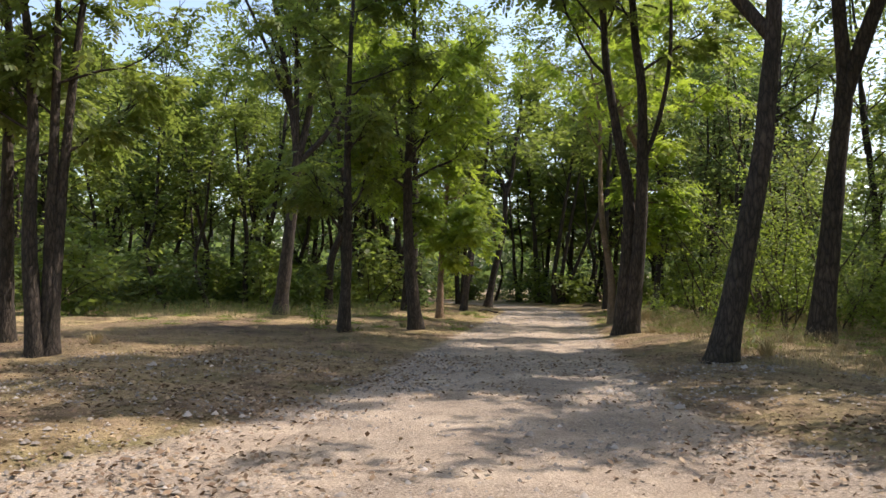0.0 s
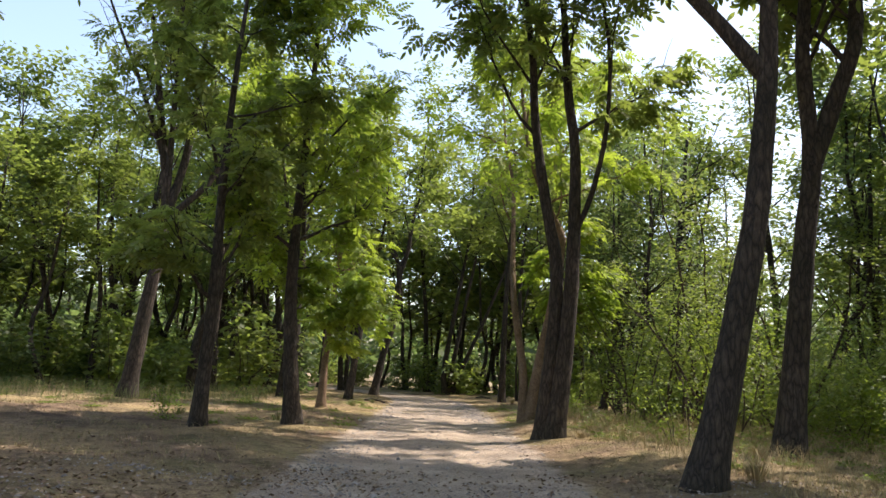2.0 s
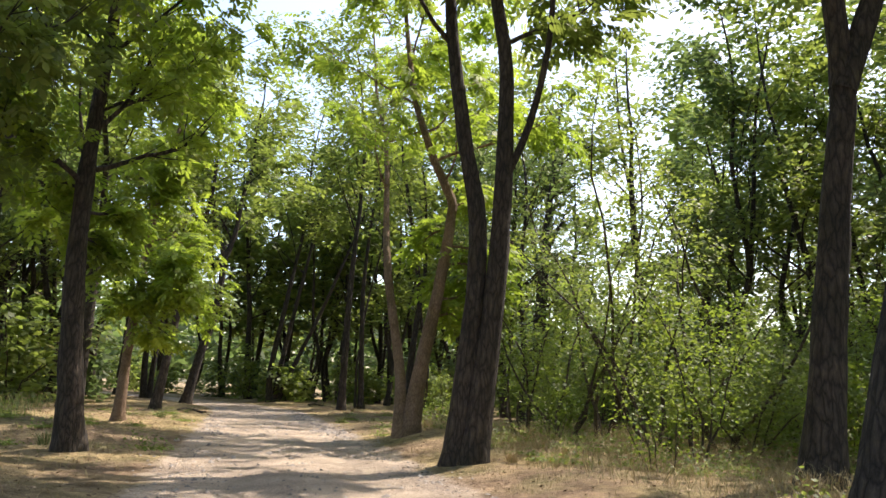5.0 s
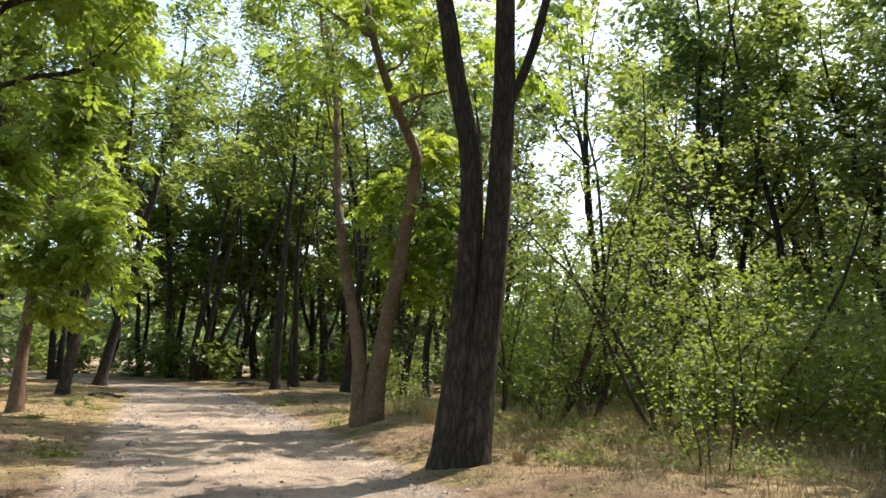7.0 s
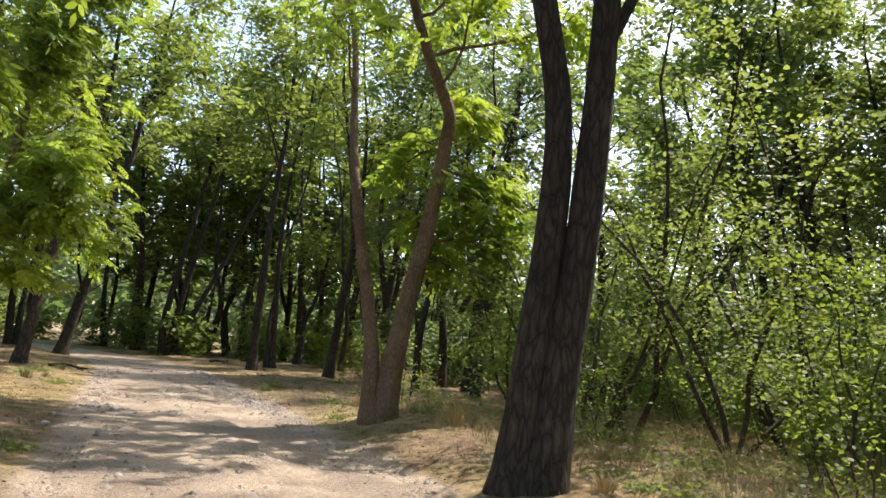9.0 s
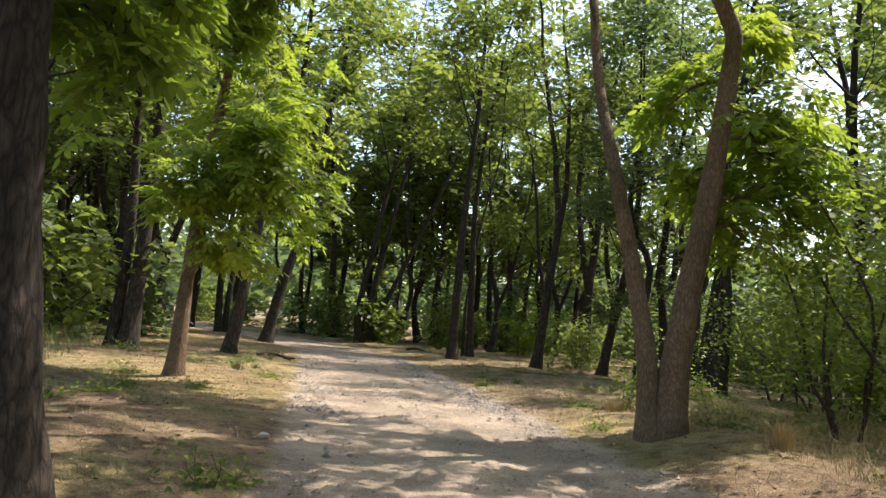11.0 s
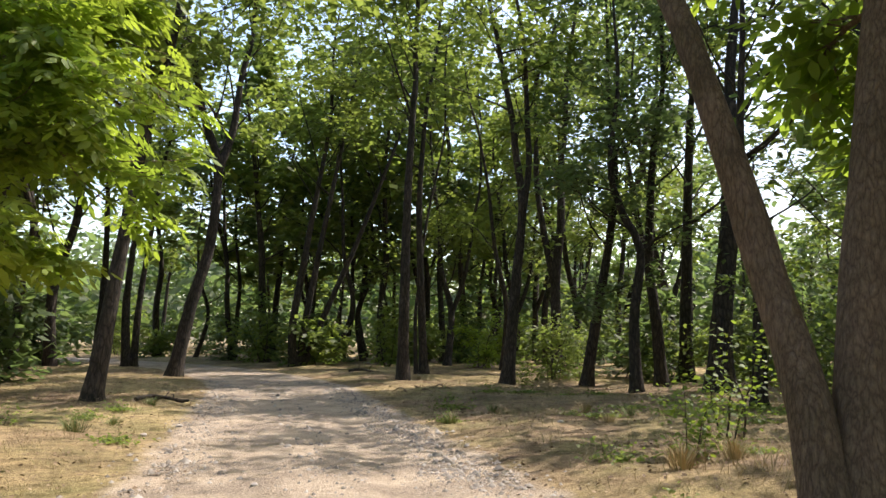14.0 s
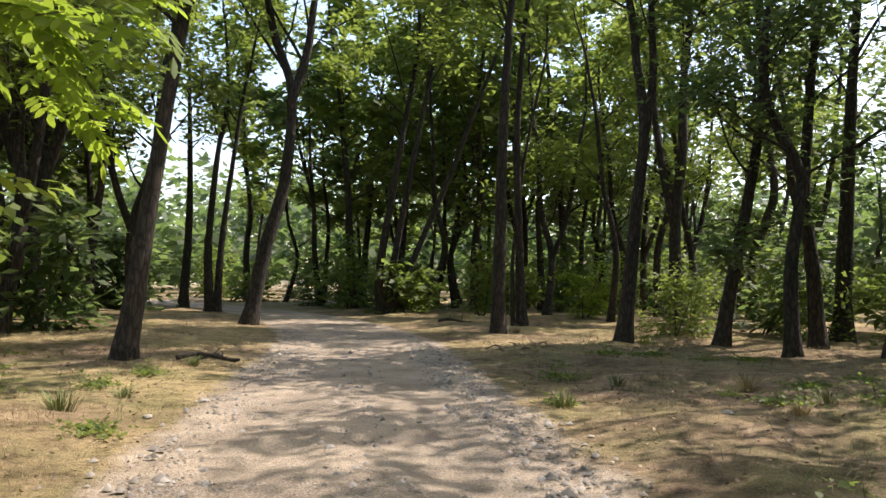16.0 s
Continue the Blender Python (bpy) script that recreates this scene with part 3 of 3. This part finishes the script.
def wood_tree(kind, leaf, bark, label, fine, amount, size):
    lean = rng.normal(0, 0.06, 2)
    top = 14.5 + kind * 0.5
    r = 0.15 + 0.02 * kind
    bend = rng.normal(0, 0.25, (3, 2))
    points = [(0, 0, 0)] + [(lean[0] * h + bend[i][0], lean[1] * h + bend[i][1], h) for i, h in enumerate((2.6, 5.0, 7.6))]
    stems = [(r, points)]
    if kind % 2:
        k = points[1 + kind % 3]
        stems.append((r * 0.65, [k, (k[0] + 0.5, k[1] + 0.3, k[2] + 1.6), (k[0] + 0.8, k[1] + 0.5, k[2] + 3.5)]))
    return plant(0, 0, stems, top, 3.2 + (kind % 3) * 0.8, 2.8, amount, DIAMOND, size, leaf, bark, label, limbs=12, fine=fine, flare=1.35, sides=9 if fine else 7, steep=(0.4, 1.5))


WOOD = [(0, LEAF_MAIN), (1, LEAF_DEEP), (2, LEAF_MAIN), (3, LEAF_MAIN), (4, LEAF_DEEP), (5, LEAF_MAIN)]
MIDDLE = [wood_tree(k, leaf, BARK, "dark slender tree in the wood, leafy above", True, 3200, 0.295) for k, leaf in WOOD]
DISTANT = [wood_tree(k, leaf, BARK, "distant dark tree deep in the wood", False, 1400, 0.6) for k, leaf in zip(range(5), (LEAF_MAIN, LEAF_DEEP, LEAF_MAIN, LEAF_DEEP, LEAF_MAIN))]


def wood(models, count, x0, x1, y0, y1, gap, ok, spots, fresh=True):
    made, tries = 0, 0
    while made < count and tries < 9000:
        tries += 1
        x, y = rng.uniform(x0, x1), rng.uniform(y0, y1)
        if in_clearing(x, y) or not ok(x, y) or not free(x, y, gap, spots):
            continue
        spots.append((x, y))
        s = rng.uniform(0.85, 1.1) if x < -6 and y < 45 else rng.uniform(0.95, 1.3) if x < 4 or x > 27 or y > 46 else rng.uniform(0.8, 1.08)
        m = Matrix.Translation((x, y, float(height(np.array([x]), np.array([y]))[0]) - 0.05)) @ pose(0, 0, 0, 0, 0, rng.uniform(0, 360))
        if 5 < x < 7.5 and 1 < y < 10:      # open sky beside the start of the walk
            made += 1
            continue
        own = made < len(models) and fresh
        model = models[made] if own else models[int(rng.integers(len(models)))]
        ob = model if own else copy_thing(model, m)
        ob.matrix_basis = m
        ob.scale = (s, s, s)
        tagged(ob, group="trees of the wood")
        made += 1


def core(x, y):
    return -26 < x < 30 and y < 62


spots = list(STOOD)
# trees added out of view on the right, to dapple the first stretch
wood(MIDDLE, 7, 8.8, 15, 4, 14, 2.2, lambda x, y: True, spots)
# those at negative y are unseen, added to cast shade onto the track
wood(MIDDLE, 70, -26, 30, -14, 62, 3.0, lambda x, y: not (y < 30 and -3 < x - float(road_middle(y)) and x < 8.8) and not (7 < x < 24 and 15.5 < y < 36) and not (x < -8 and rng.uniform() < 0.65) and not (x > 15 and 30 < y < 58 and rng.uniform() < 0.55), spots, False)
wood(MIDDLE, 12, 19.5, 32, 14, 36, 3.3, lambda x, y: True, spots, False)
wood(MIDDLE, 11, 18, 30, 15, 33, 2.4, lambda x, y: True, spots, False)
wood(MIDDLE, 10, -17, -3, 38, 60, 2.5, lambda x, y: True, spots, False)
wood(DISTANT, 28, -12, 26, 60, 76, 2.3, lambda x, y: True, spots)
wood(DISTANT, 14, -34, -7, 48, 72, 2.4, lambda x, y: True, spots, False)
wood(DISTANT, 84, -50, 58, -10, 96, 3.0, lambda x, y: not core(x, y), spots, False)


def bush(kind, tall, wide, amount, shape, size, leaf, label, name="shrub", bare=1):
    """A thicket plant: thin stems that fork, with leaves in layers along them."""
    thing = tagged(new(name), label, "shrub", "undergrowth")
    tips, outs = [], []
    for k in range(3 + kind % 3):
        yaw = rng.uniform(0, 6.28)
        line = limb_line((0.12 * math.cos(yaw), 0.12 * math.sin(yaw), -0.05), (0.42 * math.cos(yaw), 0.42 * math.sin(yaw), 1), tall * rng.uniform(0.75, 1.05), 0.03, 8)
        h = Heap()
        h.tube(line, np.linspace(0.002 + 0.007 * tall, 0.0015 + 0.001 * tall, len(line)), 6, 0.05)
        child("stem", h.mesh("stem", BARK_THIN), thing)
        for i in range(bare, len(line)):
            for _ in range(3):
                way = np.array((*rng.normal(0, 1, 2), rng.normal(0.15, 0.3)))
                way /= np.linalg.norm(way)
                long = wide * rng.uniform(0.45, 1.0) * (1.15 - 0.7 * i / len(line))
                for s in np.linspace(0.25, 1, 5):
                    tips.append(line[i] + way * long * s + (0, 0, -0.12 * s * s)), outs.append(way)
    tips, outs = np.array(tips), np.array(outs)
    pick = rng.choice(len(tips), amount)
    at = tips[pick] + rng.normal(0, 0.09 + 0.03 * wide, (amount, 3)) * (1, 1, 0.6)
    at[:, 2] = np.maximum(at[:, 2], 0.06)
    tagged(child("foliage", leaves("foliage", at, size, shape, leaf, 0.55, outs[pick]), thing), kind="stuff")
    return thing


def scatter(models, places, smallest=0.75, biggest=1.25):
    """Copies of the models at the places; the models themselves take the first ones."""
    for i, (x, y) in enumerate(places):
        s = rng.uniform(smallest, biggest)
        m = Matrix.Translation((x, y, float(height(np.array([x]), np.array([y]))[0]) - 0.03)) @ pose(0, 0, 0, 0, 0, rng.uniform(0, 360))
        ob = models[i] if i < len(models) else copy_thing(models[i % len(models)], m)
        ob.matrix_basis = m
        ob.scale = (s, s, s * rng.uniform(0.9, 1.15))


def spread_in(count, x0, x1, y0, y1, gap, ok=lambda x, y: True, taken=()):
    out, n = [], 0
    while len(out) < count and n < 6000:
        n += 1
        x, y = rng.uniform(x0, x1), rng.uniform(y0, y1)
        if ok(x, y) and free(x, y, gap, out) and free(x, y, 0.7, taken):
            out.append((x, y))
    return out


NEAR = [bush(k, tall, 1.2, 2600, LOBED, 0.07, leaf, "young maple shrub with bright green leaves", bare=1 + k % 3)
        for k, (tall, leaf) in enumerate(((1.5, LEAF_BUSH), (2.4, LEAF_MAIN), (3.3, LEAF_BUSH), (4.4, LEAF_BUSH), (5.8, LEAF_MAIN)))]
THICKET = spread_in(50, 6.6, 20, 14.5, 33, 1.45, lambda x, y: x - float(road_middle(y)) > 5.2 and not (y < 18 and x < 8.3) and (y < 26 or x > 9) and (y < 29 or x > 12), STOOD)
scatter(NEAR, THICKET, 0.85, 1.3)
FAR = [bush(k, tall, 1.5, 850, DIAMOND, 0.33, (LEAF_MAIN, LEAF_DEEP, LEAF_MAIN)[k], "dark green shrub in the shade of the wood") for k, tall in enumerate((2.2, 3.0, 3.8))]
EDGE = (spread_in(38, -34, -7, 36, 54, 1.9, taken=STOOD) + spread_in(20, -24, -3, 52, 66, 1.8) + spread_in(16, -26, -15, 8, 36, 2.0) + spread_in(95, -30, 40, 57, 88, 2.0, lambda x, y: abs(x - float(road_middle(y))) > 3.5)
        + spread_in(22, 18, 34, 34, 60, 2.2) + [(11.2, 54), (8.8, 57.5), (17, 44), (-4.8, 40), (-6.2, 42.5), (-3.4, 46), (-5.6, 48)])
scatter(FAR, EDGE)
LIT = [bush(0, 3.2, 1.1, 1500, DIAMOND, 0.19, LEAF_FRESH, "sunlit pale green shrub before the dark wood")]
scatter(LIT, [(15.5, 53.2)], 1.0, 1.05)
scatter([bush(1, 2.0, 0.9, 700, DIAMOND, 0.17, LEAF_MAIN, "green shrub round the foot of a leaning tree")], [(12.9, 42.2), (14.0, 42.8), (16.6, 41.2), (16.9, 38.6), (15.2, 44.2)], 0.8, 1.15)

# the distance: woods without end
far_at = []
for ring, (dist, tall, n) in enumerate(((68, 10, 11000), (92, 16, 20000), (108, 19, 18000), (130, 23, 14000))):
    turn = rng.uniform(-1.3, 1.9, n)
    r = dist + rng.uniform(-7, 7, n)
    top = tall * (0.75 + 0.18 * np.sin(turn * 23 + ring) + 0.1 * np.sin(turn * 57))
    far_at.append(np.column_stack([4 + r * np.sin(turn), 35 + r * np.cos(turn), rng.uniform(0.1, 1, n) ** 0.8 * top]))
n = 9000                                 # its broken canopy, a layer added overhead to keep sun off the far leaves
turn, r = rng.uniform(-1.1, 1.6, n), np.sqrt(rng.uniform(70 ** 2, 135 ** 2, n))
far_at.append(np.column_stack([4 + r * np.sin(turn), 30 + r * np.cos(turn), 12 + rng.normal(0, 1.3, n) + 1.5 * np.sin(turn * 31) + 1.2 * np.sin(r * 0.5)]))
far_at = np.concatenate(far_at)
tagged(new("far_woods", leaves("far_woods", far_at, 1.5, DIAMOND, LEAF_DEEP, 0.8)), "dense far woodland foliage closing the view", "woodland", kind="stuff")


# ---- ground cover ----
def on_ground(x, y, up=0.0):
    return np.column_stack([x, y, height(x, y) + up])


def blades(name, count, box, low, high, mat, label, keep):
    x, y = rng.uniform(box[0], box[1], count), rng.uniform(box[2], box[3], count)
    clump = np.sin(1.7 * x + np.sin(2.1 * y)) * np.sin(1.9 * y + 1.2 * np.sin(1.3 * x)) + 0.5 * np.sin(4.3 * x + 3.1 * y)
    ok = keep(x, y) & (clump > rng.uniform(-1.0, 0.9, count))
    x, y = x[ok], y[ok]
    n = len(x)
    h = rng.uniform(low, high, n)
    lie = 0.25 if high > 0.4 else 0.7
    yaw = rng.uniform(0, 6.28, n)
    root = on_ground(x, y, -0.01)
    side = np.column_stack([np.cos(yaw), np.sin(yaw), np.zeros(n)]) * (0.0022 + 0.005 * h)[:, None]
    lean = np.column_stack([rng.normal(0, lie, n) * h, rng.normal(0, lie, n) * h, h])
    mid, tip = root + lean * (0.35, 0.35, 0.65), root + lean * (1.1, 1.1, 1)
    v = np.stack([root - side, root + side, mid - side * 0.7, mid + side * 0.7, tip - side * 0.15, tip + side * 0.15], 1).reshape(-1, 3)
    k = np.arange(n)[:, None] * 6
    f = np.concatenate([k + (0, 1, 3, 2), k + (2, 3, 5, 4)])
    tagged(new(name, np_mesh(name, v, f, mat)), label, "grass", kind="stuff")


def beside(x, y, near, far):
    off = np.abs(x - road_middle(y))
    return (off > near) & (off < far)


blades("dry_grass", 90000, (-10, 17, 12, 50), 0.03, 0.12, STRAW, "short bleached dry grass on the verges", lambda x, y: beside(x, y, 2.2, 12))
blades("tall_dry_grass", 26000, (4.5, 14, 11, 27), 0.1, 0.38, STRAW, "tall straw-coloured grass along the thicket", lambda x, y: (x - road_middle(y) > 3.2))
blades("green_grass", 30000, (-16, 17, 14, 54), 0.04, 0.16, GRASS, "patchy green grass in half shade", lambda x, y: beside(x, y, 2.6, 18) & (np.sin(0.5 * x + 1) * np.sin(0.33 * y) > 0.0))
blades("bank_grass", 16000, (-26, -3, 28, 42), 0.2, 0.65, GRASS, "long grass along the wood's edge", lambda x, y: beside(x, y, 4.5, 40))

n = 60000
x, y = rng.uniform(-14, 14, n), 2 + 42 * rng.uniform(0, 1, n) ** 1.5
keep = np.abs(x - road_middle(y)) > rng.uniform(0.9, 2.6, n)
x, y = x[keep], y[keep]
tagged(new("leaf_litter", leaves("leaf_litter", on_ground(x, y, 0.018), 0.052, DIAMOND, LITTER, 0.35)), "scattered dry brown fallen leaves", "leaf litter", kind="stuff")
n = 22000                                # thicker drifts on the bare ground where the walk begins
x, y = rng.uniform(-8, 8, n), rng.uniform(3.5, 14, n)
keep = np.sin(0.9 * x + 1.7 * np.sin(0.6 * y)) * np.sin(1.1 * y + 0.4 * x) + 0.45 > rng.uniform(0, 1.1, n)
x, y = x[keep], y[keep]
tagged(new("leaf_drift", leaves("leaf_drift", on_ground(x, y, 0.022), 0.065, DIAMOND, LITTER, 0.55)), "drifts of curled brown leaves on bare soil", "leaf litter", kind="stuff")


def pebbles(name, count, box, size, keep, mat, label):
    """Loose angular stones, half sunk."""
    x, y = rng.uniform(box[0], box[1], count), rng.uniform(box[2], box[3], count)
    ok = keep(x, y)
    x, y = x[ok], y[ok]
    n = len(x)
    s = size * rng.gamma(2.2, 0.5, n)
    base = np.array([(1, 0, 0), (0.2, 0.9, 0.1), (-0.9, 0.3, 0), (-0.4, -0.8, 0.05), (0.5, -0.8, 0), (0.1, 0.05, 0.75)])
    yaw = rng.uniform(0, 6.28, n)
    shape = base[None] * rng.uniform(0.6, 1.3, (n, 6, 3))
    c, sn = np.cos(yaw)[:, None], np.sin(yaw)[:, None]
    v = np.stack([shape[..., 0] * c - shape[..., 1] * sn, shape[..., 0] * sn + shape[..., 1] * c, shape[..., 2]], -1) * s[:, None, None]
    v += on_ground(x, y, 0.012)[:, None]
    f = np.array([(0, 1, 5), (1, 2, 5), (2, 3, 5), (3, 4, 5), (4, 0, 5)])[None] + (np.arange(n) * 6)[:, None, None]
    tagged(new(name, np_mesh(name, v.reshape(-1, 3), f.reshape(-1, 3), mat)), label, "gravel", kind="stuff")


def on_track(x, y):
    off = x - road_middle(y)
    strip = np.exp(-((np.abs(off) - 1.35) / 0.45) ** 2) + 0.6 * np.exp(-(off / 0.35) ** 2)
    strip *= 0.55 + 0.6 * np.sin(1.1 * y + 2 * np.sin(0.9 * x)) * np.sin(2.3 * x + 0.7 * y)
    return rng.uniform(0, 1.15, len(x)) < strip


pebbles("gravel", 60000, (-3, 7.5, 9, 30), 0.0125, on_track, GRAVEL, "loose grey gravel along the track")
pebbles("coarse_gravel", 60000, (-1, 8, 26, 46), 0.015, on_track, GRAVEL, "coarse grey gravel in bands along the track")
pebbles("grit", 30000, (-7, 7, 2.5, 13), 0.012, lambda x, y: np.sin(1.3 * x + 0.6 * y) * np.sin(1.7 * y - 0.5 * x) + 0.5 > rng.uniform(0, 1.2, len(x)), GRAVEL, "fine scattered grit on bare soil")


def stone(x, y, size, label):
    bm = bmesh.new()
    bmesh.ops.create_icosphere(bm, subdivisions=2, radius=size)
    for v in bm.verts:
        v.co *= 1 + 0.35 * noise.noise(v.co * (1.6 / size) + Vector((x, y, 0)))
        v.co.z *= 0.62
    me = bpy.data.meshes.new("stone")
    bm.to_mesh(me), bm.free()
    me.materials.append(GRAVEL)
    ob = tagged(new("stone", me), label, "stone", "stones on the track")
    ob.location = (x, y, float(height(np.array([x]), np.array([y]))[0]) + size * 0.25)


for x, y, s in ((2.81, 30.92, 0.05), (1.6, 33.6, 0.06), (1.1, 32.7, 0.05), (0.9, 21.5, 0.045), (6.9, 31.2, 0.05), (2.1, 28.6, 0.04), (-0.9, 8.1, 0.04), (1.9, 10.2, 0.05), (4.2, 33.2, 0.04), (0.2, 24.6, 0.06)):
    stone(x, y, s, "small pale stone lying on the dusty track")


def fallen(x, y, yaw, long, radius, label, name="log", bend=0.12):
    thing = tagged(new(name), label, "fallen branch")
    line = smooth_line([(s * long, bend * math.sin(4 * s), radius * 0.8 + 0.05 * math.sin(5 * s)) for s in np.linspace(0, 1, 6)], 0.12)
    h = Heap()
    h.tube(line, np.linspace(radius, radius * 0.6, len(line)), 10, 0.07)
    wood_skin = BARK_WARM if name == "stick" else BARK
    child("bole", h.mesh("bole", wood_skin), thing)
    for s in (0.35, 0.7):
        h = Heap()
        i = int(s * (len(line) - 1))
        h.tube(limb_line(line[i], (0.4, rng.choice((-0.8, 0.8)), 0.35), long * 0.28, 0, 4), np.linspace(radius * 0.45, 0.008, 5), 6, 0.05)
        child("branch_stub", h.mesh("branch_stub", wood_skin), thing)
    thing.matrix_basis = pose(x, y, float(height(np.array([x]), np.array([y]))[0]), 0, 0, yaw)


fallen(0.9, 37.4, 6, 1.0, 0.045, "dark fallen log on dry ground beside the track")
fallen(1.25, 37.9, -10, 0.6, 0.03, "crooked dead branch lying on dry grass", "dead_branch")
fallen(8.3, 49.5, 5, 1.2, 0.06, "grey fallen branch on pale grass", "dead_branch")
fallen(8.1, 13.2, 28, 2.2, 0.05, "bare fallen branch under the thicket", "dead_branch")
for k in range(9):
    fallen(7.7 + 0.5 * rng.normal(), 39.0 + 0.3 * rng.normal(), rng.uniform(0, 360), rng.uniform(0.3, 0.6), 0.016, "weathered stick in a heap of dead wood", "stick", 0.05)

WEED = [bush(k, tall, 0.2, 230, LOBED, 0.046, LEAF_MAIN, "low leafy weed on the dry verge", "weed") for k, tall in enumerate((0.16, 0.24, 0.34))]
scatter(WEED, spread_in(22, 4.5, 12, 25, 38, 0.8, lambda x, y: x - float(road_middle(y)) > 2.3, STOOD) + spread_in(16, -3.5, 1.5, 20, 40, 0.7, lambda x, y: x - float(road_middle(y)) < -2.2, STOOD)
        + spread_in(85, 5, 13, 13, 27, 0.5, lambda x, y: x - float(road_middle(y)) > 3.4, STOOD) + spread_in(22, -12, -3, 22, 33, 0.8, taken=STOOD))
SAPLING = [bush(k, tall, 0.4, 480, LOBED, 0.055, LEAF_BUSH, "thin sapling with sparse bright leaves", "sapling") for k, tall in enumerate((1.0, 1.5))]
scatter(SAPLING, [(6.1, 27.4), (7.4, 28.2), (6.9, 26.0), (7.2, 22.4), (-4.26, 21.3), (6.6, 21.2), (11.2, 40.8), (5.9, 17.2), (7.1, 18.4), (10.4, 21.4)], 0.8, 1.15)


def tuft(tall, count, mat, label):
    """A clump of grass: blades that fan out from one foot."""
    thing = tagged(new("grass_tuft"), label, "grass tuft", "grass tufts on the verge")
    yaw, out = rng.uniform(0, 6.28, count), rng.uniform(0.1, 0.8, count)
    long = tall * rng.uniform(0.5, 1.1, count)
    way = np.column_stack([np.cos(yaw) * out, np.sin(yaw) * out, np.ones(count)])
    foot = np.column_stack([np.cos(yaw), np.sin(yaw), np.zeros(count)]) * rng.uniform(0, 0.12, (count, 1)) - (0, 0, 0.02)
    side = np.column_stack([-np.sin(yaw), np.cos(yaw), np.zeros(count)]) * 0.0045
    mid = foot + way * (long * 0.6)[:, None]
    tip = mid + way * (1.5, 1.5, 0.45) * (long * 0.45)[:, None]
    v = np.stack([foot - side, foot + side, mid - side * 0.8, mid + side * 0.8, tip - side * 0.1, tip + side * 0.1], 1).reshape(-1, 3)
    k = np.arange(count)[:, None] * 6
    tagged(child("blade_fan", np_mesh("blade_fan", v, np.concatenate([k + (0, 1, 3, 2), k + (2, 3, 5, 4)]), mat), thing), kind="stuff")
    return thing


DRY = [tuft(t, 170, STRAW, "clump of dry straw-coloured grass") for t in (0.35, 0.5)]
scatter(DRY, [(6.1, 27.5), (6.45, 27.15), (5.7, 27.0), (11.1, 41.1), (11.5, 41.0), (10.9, 40.8), (4.6, 19.0), (5.4, 18.8), (5.9, 20.4), (5.6, 23.3), (6.3, 24.0), (4.9, 13.0),
              (6.9, 14.4), (6.2, 15.1), (7.3, 16.2), (6.5, 21.9), (7.6, 31.0), (8.6, 33.2), (-8.0, 16.0), (-9.1, 15.7), (-3.4, 21.4), (14.9, 45.7), (9.5, 44.9), (-7.4, 14.6)], 0.5, 0.9)
LUSH = [tuft(0.3, 120, GRASS, "clump of green grass in half shade")]
scatter(LUSH, [(5.6, 32.4), (0.65, 34.0), (1.2, 37.0), (8.3, 31.4), (-4.3, 23.0), (-7.3, 32.6), (-6.6, 32.2), (7.2, 34.2), (-1.9, 22.6), (0.2, 33.0)], 0.7, 1.2)
